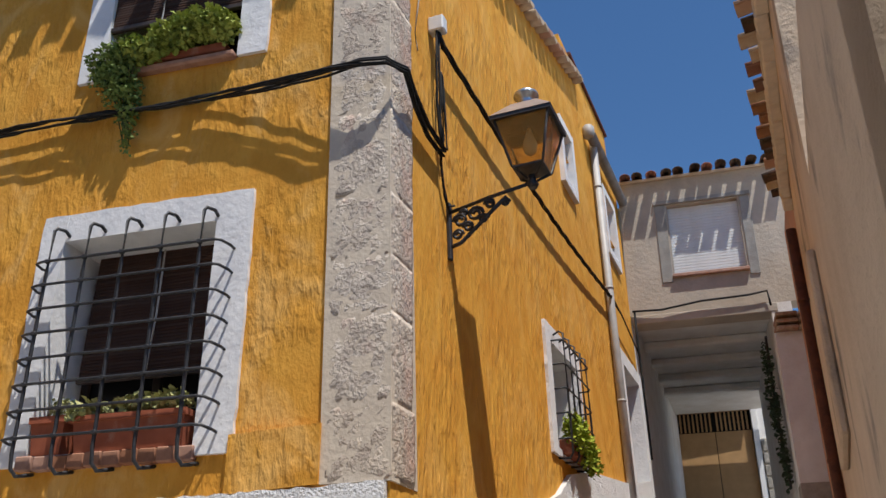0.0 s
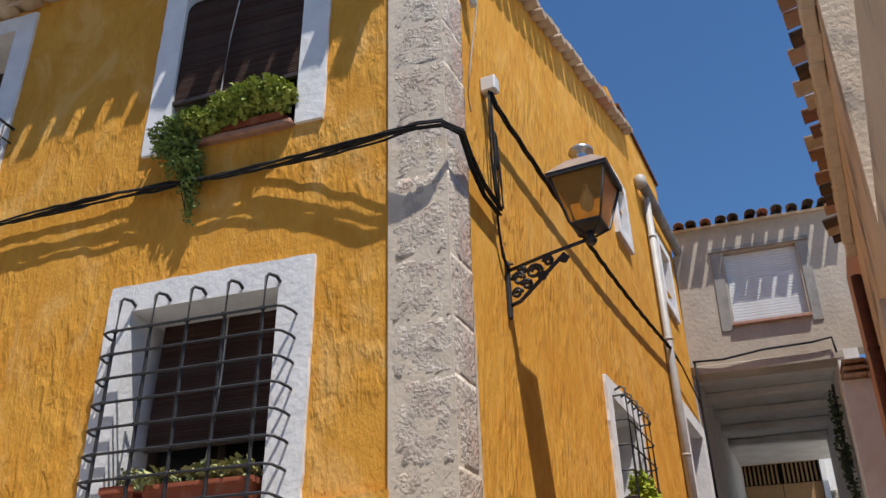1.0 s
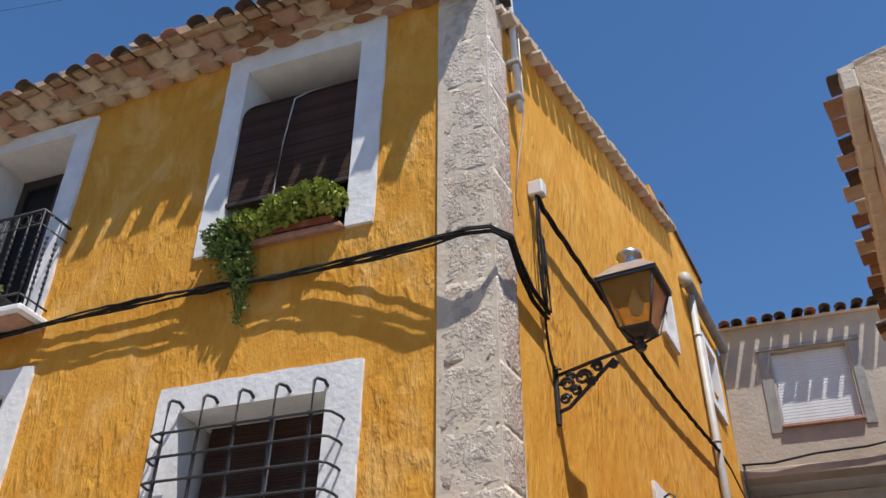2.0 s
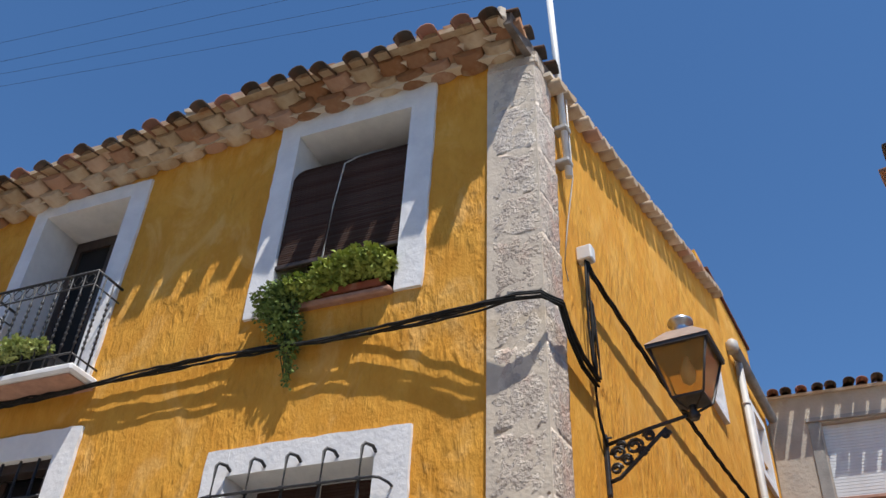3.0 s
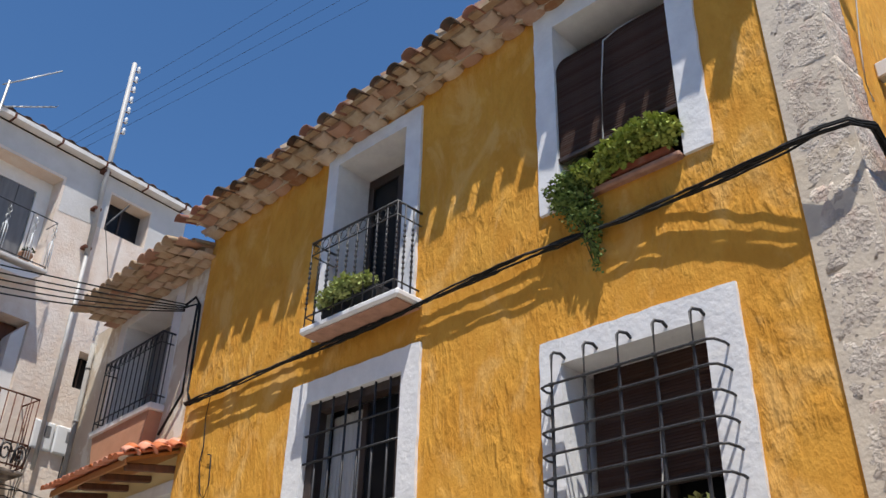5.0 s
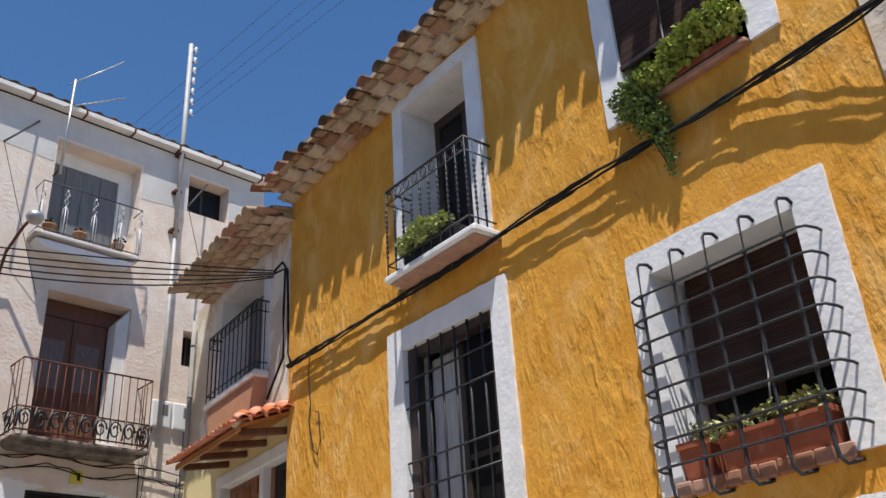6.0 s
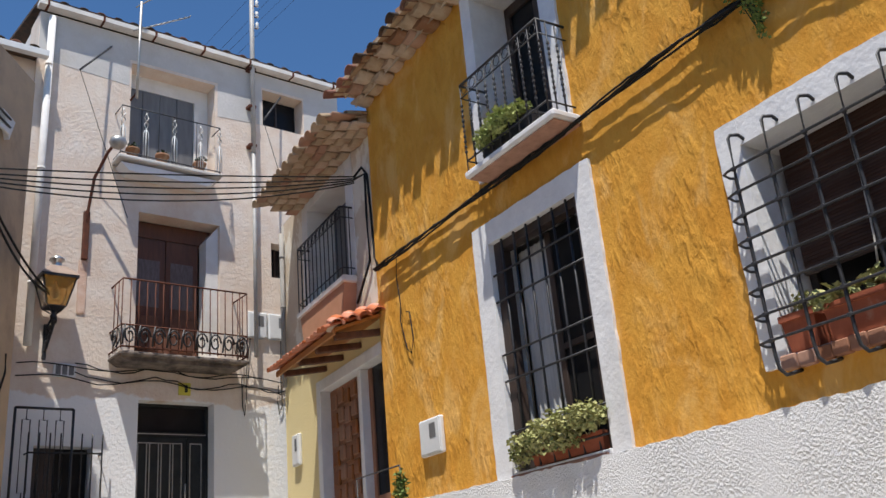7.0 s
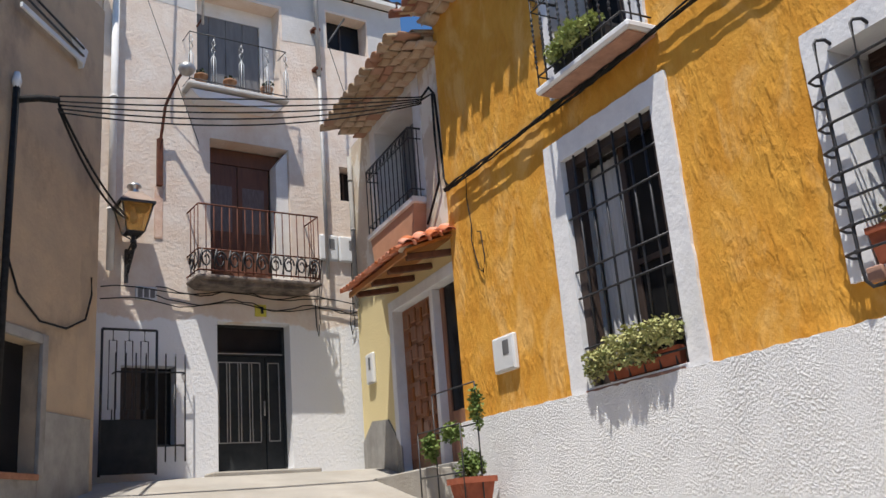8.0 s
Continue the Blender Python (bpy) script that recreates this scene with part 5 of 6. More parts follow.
# ---- white house across the end of the lane ----
D5, BD, TD = (-1.76, -0.70, 2.40, 4.41), (-1.84, -0.62, 5.06, 7.10), (-2.02, -0.70, 7.90, 9.50)
wall("wall_west", WEST, -3.35, 1.55, 0.5, 9.95, 0.5, [D5, BD, TD, (-3.02, -2.32, 2.75, 3.78), (0.12, 0.86, 9.00, 9.66), (0.22, 0.56, 6.40, 6.96)], WHITEHOUSE, "cream roughcast house front, whitewashed at street level")
wall("wall_west_low", WEST @ pose(0, 0.06, 0), -5.2, -3.352, 0.5, 9.15, 0.45, [], WHITEHOUSE, "cream roughcast lower house beside it")


def west_house():
    f = thing("house_front_paint", WEST, "white painted upper band and reveals", "trim", "", "structure")
    part("upper_band", prism(B(), [(-3.34, 9.18), (-2.05, 9.10), (-2.05, 9.55), (-0.66, 9.55), (-0.66, 8.95), (0.10, 9.0), (0.10, 9.70), (0.88, 9.70), (0.88, 8.98), (1.54, 8.95), (1.54, 9.94), (-3.34, 9.94)], -0.004, 0.0), GREYWHITE, f)
    d = thing("street_door", WEST @ pose(D5[0], 0.22, D5[2]), "black metal street door with pale lines and dark transom", "door")
    part("transom", box(B(), 0.04, 1.02, 0.02, 0.03, 1.64, 1.98), ROOMDARK, d)
    part("leaf", box(B(), 0.04, 0.76, 0, 0.04, 0, 1.57, 0.004), BLACKPAINT, d)
    part("leaf", box(B(), 0.77, 1.02, 0, 0.04, 0, 1.57, 0.004), BLACKPAINT, d)
    for x0, x1, z0, z1 in ((0, 0.04, 0, 2.01), (1.02, 1.06, 0, 2.01), (0.04, 1.02, 1.575, 1.635), (0.04, 1.02, 1.975, 2.01)):
        part("frame", box(B(), x0, x1, -0.02, 0.05, z0, z1, 0.004), BLACKPAINT, d)
    line = mesh_of("moulding", prism(B(), [(0, 0), (0.012, 0), (0.012, 1.09), (0, 1.09)], -0.012, 0.0), ZINC)
    for x in (0.08, 0.20, 0.24, 0.36, 0.40, 0.52, 0.56, 0.68, 0.80, 0.96):
        part("moulding", line, None, d, "", pose(x, 0, 0.40))
    for x0, x1, z in ((0.04, 1.02, 1.60), (0.08, 0.68, 1.48), (0.80, 0.97, 1.48), (0.80, 0.97, 0.40), (0.08, 0.68, 0.39)):
        part("moulding", box(B(), x0, x1, -0.025 if z > 1.5 else -0.012, 0.0, z, z + 0.012), ZINC, d)
    part("handle", tube(B(), [(0.73, -0.04, 0.75), (0.73, -0.04, 0.95)], 0.012, 6), ZINC, d)
    s = thing("door_step", WEST @ pose(-1.95, 0, 2.22), "worn cement doorstep along the white house", "step", "", "structure")
    part("slab", box(B(), 0, 1.5, -0.35, 0.2, -0.3, 0.17, 0.02), PAVING, s)
    part("kerb", box(B(), -1.35, -0.002, -0.30, -0.001, -0.3, 0.06, 0.02), CEMENT, s)
    # balcony door and balcony, first floor
    bd = thing("balcony_door", WEST @ pose(BD[0], 0.30, BD[2]), "brown wooden double balcony door with curtained panes", "door")
    for k in range(2):
        lf = part("leaf", box(B(), 0.02 + 0.50 * k, 0.51 + 0.50 * k, 0, 0.05, 0, 1.78, 0.006), BROWNDOOR, bd)
        part("pane", box(B(), 0.09 + 0.50 * k, 0.43 + 0.50 * k, -0.006, -0.001, 0.75, 1.45), LACE, lf)
        part("panel", box(B(), 0.09 + 0.50 * k, 0.43 + 0.50 * k, -0.015, -0.001, 0.12, 0.62, 0.01), BROWNDOOR, lf)
    part("frame", box(B(), 0, 1.22, 0.0, 0.08, 1.79, 2.03, 0.006), BROWNDOOR, bd)
    rv = thing("door_reveal", WEST @ pose(BD[0], 0, BD[2]), "splayed white reveal of the balcony door", "trim", "", "structure")
    part("jamb", prism(B(), [(1.03, 0), (1.215, 0), (1.215, 2.03), (1.03, 1.79)], 0.06, 0.30), PLAINWHITE, rv)
    b = thing("balcony", WEST @ pose(-1.27, 0, 4.86), "old balcony with rusty railing and scrolled lower band", "balcony")
    part("slab", box(B(), -0.92, 0.88, -0.48, -0.001, 0.01, 0.07, 0.02), OLDSLAB, b)
    part("moulding", prism(B(), [(-0.80, -0.04), (0.76, -0.04), (0.84, 0.008), (-0.88, 0.008)], -0.40, -0.001), OLDSLAB, b)
    bm = B()
    tube(bm, [(0, 0, 0.0), (0, 0, 0.95)], 0.008, 5)
    bar = mesh_of("baluster", bm, RUST)
    for i in range(17):
        part("baluster", bar, None, b, "", pose(-0.90 + 1.76 * i / 16, -0.45, 0.10))
    for x in (-0.90, 0.86):
        for yy in (-0.15, -0.30):
            part("baluster", bar, None, b, "", pose(x, yy, 0.10))
    for z, o in ((1.05, 0), (0.42, 0.0), (0.13, 0.0)):
        part("rail", tube(B(), [(-0.90, 0, z), (-0.90, -0.45, z), (0.86, -0.45, z), (0.86, 0, z)], 0.012, 6), RUST, b)
    scr = B()
    tube(scr, [(0.085 * (1 - a / 20) * math.cos(a * 0.6), 0, 0.13 * (1 - a / 24) * math.sin(a * 0.6)) for a in range(16)], 0.013, 5)
    tube(scr, [(-0.09, 0, -0.13), (-0.10, -0.05, 0.0), (-0.07, -0.03, 0.13)], 0.013, 5)
    scm = mesh_of("scroll", scr, IRON)
    for i in range(9):
        part("scroll", scm, None, b, "", pose(-0.80 + 0.195 * i, -0.49, 0.27))
    for x in (-0.92, 0.88):
        part("scroll", scm, None, b, "", pose(x, -0.24, 0.27, 0, 0, 90))
    # top balcony
    td = thing("balcony_door", WEST @ pose(TD[0], 0.30, TD[2]), "grey weathered shutters of the top balcony", "door")
    for k in range(4):
        part("board", box(B(), 0.01 + 0.27 * k, 0.275 + 0.27 * k, 0, 0.04, 0.0, 1.36, 0.006), GREYWOOD, td)
    part("lintel", prism(B(), [(0.0, 1.365), (1.32, 1.365), (1.32, 1.60), (0.0, 1.60)], 0.0, 0.06), PLAINWHITE, td)
    part("jamb", box(B(), 1.095, 1.32, -0.02, 0.05, 0, 1.364, 0.006), PLAINWHITE, td)
    b = thing("balcony", WEST @ pose(-1.48, 0, 7.70), "narrow top balcony with thin iron railing and flower pots", "balcony")
    part("slab", box(B(), -0.78, 0.76, -0.33, -0.001, 0.03, 0.09, 0.015), GREYWHITE, b)
    part("underside", prism(B(), [(-0.6, -0.12), (0.55, -0.12), (0.7, -0.002), (-0.72, -0.002)], -0.26, -0.001), WHITEHOUSE, b)
    bm = B()
    tube(bm, [(0, 0, 0), (0, 0, 0.78)], 0.006, 5)
    bar = mesh_of("baluster", bm, IRON)
    for i in range(5):
        part("baluster", bar, None, b, "", pose(-0.75 + 1.48 * i / 4, -0.30, 0.09))
    for z in (0.87, 0.13):
        part("rail", tube(B(), [(-0.75, 0, z), (-0.75, -0.30, z), (0.73, -0.30, z), (0.73, 0, z)], 0.009, 5), IRON, b)
    orn = B()
    tube(orn, [(-0.035, 0, 0.0), (-0.035, 0, 0.36), (0.0, 0, 0.42), (0.03, 0, 0.5), (-0.03, 0, 0.6), (0.0, 0, 0.68)], 0.007, 5)
    tube(orn, [(0.035, 0, 0.0), (0.035, 0, 0.36), (0.0, 0, 0.42), (-0.03, 0, 0.5), (0.03, 0, 0.6), (0.0, 0, 0.68)], 0.007, 5)
    tube(orn, [(0.0, 0, 0.0), (0, 0, 0.42)], 0.007, 5)
    om = mesh_of("ornament", orn, PLASTIC)
    for x in (-0.73, -0.40, 0.02, 0.42, 0.72):
        part("ornament", om, None, b, "white painted ornament", pose(x, -0.305, 0.14))
    for i, x in enumerate((-0.55, -0.12, 0.45)):
        p = thing("flower_pot", WEST @ pose(-1.48 + x, -0.20, 7.795), "small terracotta flower pot on the top balcony", "flower pot", "balcony pots")
        part("pot", lathe(B(), [(0.06, 0), (0.09, 0.13), (0.10, 0.13), (0.10, 0.16), (0.08, 0.16)], 12), RUSTTILE, p)
        part("leaves", leaves(B(), random.Random(80 + i), [(0, 0, 0.19, 0.08, 0.08, 0.06)], 60, 0.05), LEAF_D, p)
    for nm, x0, z0, w, h, y in (("casement_window", 0.13, 9.01, 0.72, 0.64, 0.25), ("casement_window", 0.23, 6.41, 0.32, 0.54, 0.22)):
        w_ = thing(nm, WEST @ pose(x0, y, z0), "small dark window in a deep reveal", "window")
        part("pane", box(B(), 0, w, 0.02, 0.03, 0, h), ROOMDARK, w_)
        part("glazing_bar", box(B(), w / 2 - 0.015, w / 2 + 0.015, 0, 0.02, 0, h), DARKWOOD, w_)
    gw = thing("casement_window", WEST @ pose(-3.02, 0.20, 2.75), "dark green window behind street bars", "window")
    part("pane", box(B(), 0, 0.70, 0.02, 0.03, 0, 1.03), ROOMDARK, gw)
    part("shutter", box(B(), 0, 0.30, -0.03, 0.019, 0, 1.03, 0.006), DARKWOOD, gw)
    g = thing("window_grille", WEST @ pose(-2.66, 0, 2.55), "black spiked iron bars over the street window", "grille")
    for i in range(8):
        x = -0.46 + 0.125 * i
        part("upright_bar", tube(B(), [(x, -0.15, 0.0), (x, -0.15, 1.28), (x, -0.15, 1.36)], 0.010, 5), IRON, g)
    for z in (0.20, 1.12):
        part("cross_bar", tube(B(), [(-0.46, 0, z), (-0.46, -0.15, z), (0.42, -0.15, z), (0.42, 0, z)], 0.012, 5), IRON, g)
    # gate leaf standing open
    gt = thing("iron_gate", WEST @ pose(-3.36, -0.45, 2.28), "black iron gate with a solid lower panel, standing open", "gate")
    part("panel", box(B(), 0.0, 0.66, -0.012, 0.012, 0.12, 0.76, 0.004), BLACKPAINT, gt)
    for p0, p1 in (((0, 0.1), (0, 1.86)), ((0.66, 0.1), (0.66, 1.86)), ((0, 1.86), (0.66, 1.86))):
        part("frame_bar", tube(B(), [(p0[0], 0, p0[1]), (p1[0], 0, p1[1])], 0.016, 6), IRON, gt)
    for i in range(3):
        x = 0.13 + 0.19 * i
        part("ornament", tube(B(), [(x, 0, 1.86), (x, 0, 1.72), (x - 0.045, 0, 1.72), (x - 0.045, 0, 0.88), (x + 0.045, 0, 0.88), (x + 0.045, 0, 1.72), (x, 0, 1.72)], 0.008, 5), IRON, gt)
        part("ornament", tube(B(), [(x, 0, 0.88), (x, 0, 0.76)], 0.008, 5), IRON, gt)
    # meters, vent, plate
    meter_box(WEST, -0.20, 5.40, 0.31, 0.40, "white meter box on the roughcast")
    meter_box(WEST, 0.13, 5.40, 0.31, 0.40, "white meter box on the roughcast")
    v = thing("wall_vent", WEST @ pose(-2.86, 0, 4.64), "small white louvred wall vent", "vent")
    part("frame", box(B(), 0, 0.28, -0.03, -0.001, 0, 0.18, 0.006), PLASTIC, v)
    for i in range(3):
        part("slot", box(B(), 0.03 + 0.08 * i, 0.09 + 0.08 * i, -0.034, -0.03, 0.03, 0.15), GREYWOOD, v)
    n = thing("number_plate", WEST @ pose(-1.22, 0, 4.50), "small yellow enamel plate over the door", "sign")
    part("plate", box(B(), 0, 0.17, -0.02, -0.001, 0, 0.17, 0.003), YELLOW, n)
    part("bar", box(B(), 0.085, 0.125, -0.024, -0.02, 0.04, 0.14), BLACKPAINT, n, "dark bar")
    # pipes, aerials
    downpipe(WEST, -3.20, -0.08, 5.0, 9.85, 0.05, "white painted downpipe on the roughcast", PLAINWHITE, 3)
    p = thing("roof_gutter", WEST @ pose(-3.4, -0.18, 9.95), "white painted gutter along the roof edge", "gutter")
    part("trough", prism(B(), [(0, 0.03), (4.95, 0.03), (4.95, 0.10), (0, 0.10)], 0.02, 0.18), PLAINWHITE, p)
    for i in range(7):
        part("bracket", box(B(), 0.1 + 0.78 * i, 0.13 + 0.78 * i, 0.008, 0.17, 0.02, 0.108), RUST, p)
    r = thing("roof_west", WEST @ pose(-3.4, 0, 10.06), "low clay tile roof of the white house", "roof", "", "structure")
    part("deck", prism(B(), [(0, 0), (4.95, 0), (4.95, 0.05), (0, 0.05)], -0.15, 5.0), TERRACOTTA, r, "", pose(0, 0, 0, 12))
    rng = random.Random(90)
    for i in range(20):
        part("cover_tile", COVER, None, r, "", pose(0.1 + 0.25 * i, 0.27, 0.07, 12, 0, rng.uniform(-3, 3)))
    r = thing("roof_west_low", WEST @ pose(-5.2, 0.06, 9.15), "clay tile roof of the lower house", "roof", "", "structure")
    part("deck", prism(B(), [(0, 0), (1.84, 0), (1.84, 0.05), (0, 0.05)], -0.25, 4.0), TERRACOTTA, r, "", pose(0, 0, 0.0, 14))
    part("gutter", prism(B(), [(0, -0.08), (1.95, -0.08), (1.95, 0.01), (0, 0.01)], -0.33, -0.22), PLASTIC, r)
    for i in range(8):
        part("cover_tile", COVER, None, r, "", pose(0.1 + 0.24 * i, 0.12, 0.10, 14, 0, rng.uniform(-4, 4)))
    m = thing("aerial_mast", WEST @ pose(-0.10, -0.10, 8.0), "tall white lattice aerial mast fixed to the house front", "mast")
    part("pole", tube(B(), [(0, 0, -2.9), (0, 0, 0.4)], 0.03, 8), GREYPLASTIC, m)
    part("pole", tube(B(), [(0, 0, 0.4), (0.0, 0, 4.2)], 0.04, 8), GREYPLASTIC, m)
    for i in range(7):
        part("insulator", lathe(B(), [(0.012, 2.72 + 0.22 * i), (0.034, 2.74 + 0.22 * i), (0.022, 2.79 + 0.22 * i), (0.032, 2.82 + 0.22 * i), (0.012, 2.85 + 0.22 * i)], 9, 0.085, -0.02), PLASTIC, m, "white glazed insulator")
        part("arm", tube(B(), [(0.0, -0.02, 2.71 + 0.22 * i), (0.085, -0.02, 2.73 + 0.22 * i)], 0.009, 5), RUST, m)
    for z in (0.5, 1.2, 1.9):
        part("clamp", box(B(), -0.08, 0.05, -0.03, 0.10, z, z + 0.05, 0.006), RUST, m)
    a = thing("tv_aerial", WEST @ pose(-2.02, -0.26, 9.06), "thin television aerial on a bracket pole", "aerial")
    part("pole", tube(B(), [(0, 0, -0.3), (0.02, 0, 1.38)], 0.02, 6), ZINC, a)
    part("bracket", tube(B(), [(0.0, 0.0, -0.2), (0.0, 0.262, -0.2)], 0.016, 6), RUST, a)
    part("boom", tube(B(), [(-0.05, 0.02, 1.27), (0.68, -0.08, 1.98)], 0.013, 5), ZINC, a)
    part("boom", tube(B(), [(-0.08, 0.02, 0.84), (0.74, -0.10, 1.30)], 0.012, 5), ZINC, a)
    for i in range(9):
        k = i / 8
        part("element", tube(B(), [(0.04 + 0.68 * k, -0.10 * k - 0.10, 0.905 + 0.39 * k - 0.035), (0.04 + 0.68 * k, -0.10 * k + 0.10, 0.905 + 0.39 * k + 0.035)], 0.008, 4), ZINC, a)
    # iron struts with stay wires, and a rusty street-lamp arm
    for x, z in ((-2.76, 9.05), (0.02, 8.98)):
        s = thing("wall_strut", WEST @ pose(x, 0, z), "thin black iron strut with a stay wire", "strut")
        part("rod", tube(B(), [(0.42, -0.02, 0.62), (-0.12, -0.45, -0.18)], 0.016, 5), IRON, s)
        part("wire", tube(B(), [(-0.12, -0.45, -0.18), (0.75, -0.04, -2.1)], 0.006, 4), CABLE, s)
    l = thing("street_lamp", WEST @ pose(-2.56, 0, 6.5), "small round street lamp on a rusty curved arm", "street lamp")
    part("arm", tube(B(), [(0, -0.03, 0.0), (0.0, -0.05, 0.4), (0.03, -0.18, 0.9), (0.12, -0.42, 1.2), (0.16, -0.52, 1.28)], 0.022, 7), RUST, l)
    part("base", box(B(), -0.04, 0.04, -0.06, -0.001, -0.25, 0.45, 0.008), RUST, l)
    part("rust_stain", box(B(), -0.06, 0.05, -0.012, -0.001, -1.0, -0.252, 0.01), RUSTSTAIN, l, "reddish rust streak below the arm")
    part("head", lathe(B(), [(0.02, 1.20), (0.09, 1.24), (0.12, 1.30), (0.10, 1.36), (0.04, 1.40)], 14, 0.2, -0.58), ZINC, l)


west_house()


def west_rooms():
    """A plain back wall and floors that close the rooms of the white house."""
    bm = B()
    box(bm, -3.34, 1.54, 1.6, 1.7, 0.5, 9.9)
    for z in (4.6, 7.5):
        box(bm, -3.34, 1.54, 0.502, 1.6, z, z + 0.1)
    for x in (-3.34, 1.44):
        box(bm, x, x + 0.1, 0.502, 1.6, 0.5, 9.9)
    tagged(part("inner_walls", bm, PLAINWHITE, None, "", WEST), "plain painted inner walls of the white house", "wall", "", "structure")


west_rooms()
wall_lantern(WEST @ pose(-2.98, 0, 5.07), "black iron wall lantern with amber panes on the white house", AMBER, 0.34)


def west_cables():
    rng = random.Random(95)
    lines = []
    for z, w in ((4.78, 0.05), (4.62, 0.07)):
        lines.append([(-3.3 + 0.2 * i, -0.03 - 0.01 * rng.random(), z + w * math.sin(i * 0.9) * rng.uniform(0.4, 1.0)) for i in range(20)])
    for z, w, n in ((4.70, 0.05, 26), (4.84, 0.03, 18)):
        lines.append([(-2.6 + 0.15 * i, -0.03 - 0.015 * rng.random(), z - 0.10 * math.sin(i * 0.42) ** 2 + w * rng.uniform(-0.5, 0.5)) for i in range(n)])
    for x, z, h in ((0.28, 4.72, 0.42), (0.42, 4.70, 0.34), (0.95, 4.75, 0.5)):
        lines.append([(x, -0.03, z), (x - 0.02, -0.035, z - h * 0.6), (x + 0.01, -0.03, z - h), (x + 0.05, -0.035, z - h * 0.7), (x + 0.04, -0.03, z + 0.05), (x + 0.06, -0.03, z + 0.9)])
    lines.append([(-0.30, -0.03, 4.8), (-0.29, -0.03, 4.4), (-0.26, -0.03, 4.25), (-0.23, -0.03, 4.45), (-0.23, -0.03, 4.85), (-0.16, -0.03, 5.4)])
    cable_run("facade_cable", WEST, lines, 0.008, "dark cables sagging along the roughcast")
    a = NEXT @ Vector((-0.35, -0.12, 6.55))
    b = LEFT @ Vector((-1.30, -0.42, 5.95))
    lines = []
    for k in range(5):
        o = Vector((0, 0, -0.05 * k if k else 0.02))
        lines.append(sag(a + o * 0.4, b + o * 0.8, 0.03 + 0.045 * k, 14))
    cable_run("overhead_cable", pose(0, 0, 0), lines, 0.009, "black cables strung across the street")
    lines = [[(-0.35, -0.12, 6.55), (-0.2, -0.08, 6.62), (-0.12, -0.05, 6.5), (-0.10, -0.04, 6.0), (-0.06, -0.04, 5.4), (0.05, -0.06, 5.25)],
             [(-0.35, -0.12, 6.52), (-0.16, -0.06, 6.52), (-0.22, -0.04, 6.0), (-0.20, -0.04, 5.4), (-0.6, -0.05, 5.0)]]
    cable_run("cable_drop", NEXT, lines, 0.016, "black cables dropping down the plaster")
    # far power lines across the sky
    lines = []
    for a, b in (((-67.4, 11.4, 37.4), (4.2, 42.1, 65.4)), ((-63.8, 12.1, 38.4), (-4.5, 38.5, 64.7)), ((-60.3, 13.0, 39.6), (-12.9, 34.5, 63.5)), ((-56.7, 13.5, 41.4), (-21.0, 30.2, 61.4))):
        lines.append(sag(a, b, 0.6, 14))
    cable_run("power_line", pose(0, 0, 0), lines, 0.012, "thin far power lines across the sky", CABLE)


west_cables()

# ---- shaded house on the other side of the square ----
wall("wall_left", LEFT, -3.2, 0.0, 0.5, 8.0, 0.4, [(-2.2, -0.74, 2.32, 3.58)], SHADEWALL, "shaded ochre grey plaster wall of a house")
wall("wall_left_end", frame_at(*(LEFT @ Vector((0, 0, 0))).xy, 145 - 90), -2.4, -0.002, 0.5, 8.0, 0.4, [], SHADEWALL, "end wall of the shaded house")


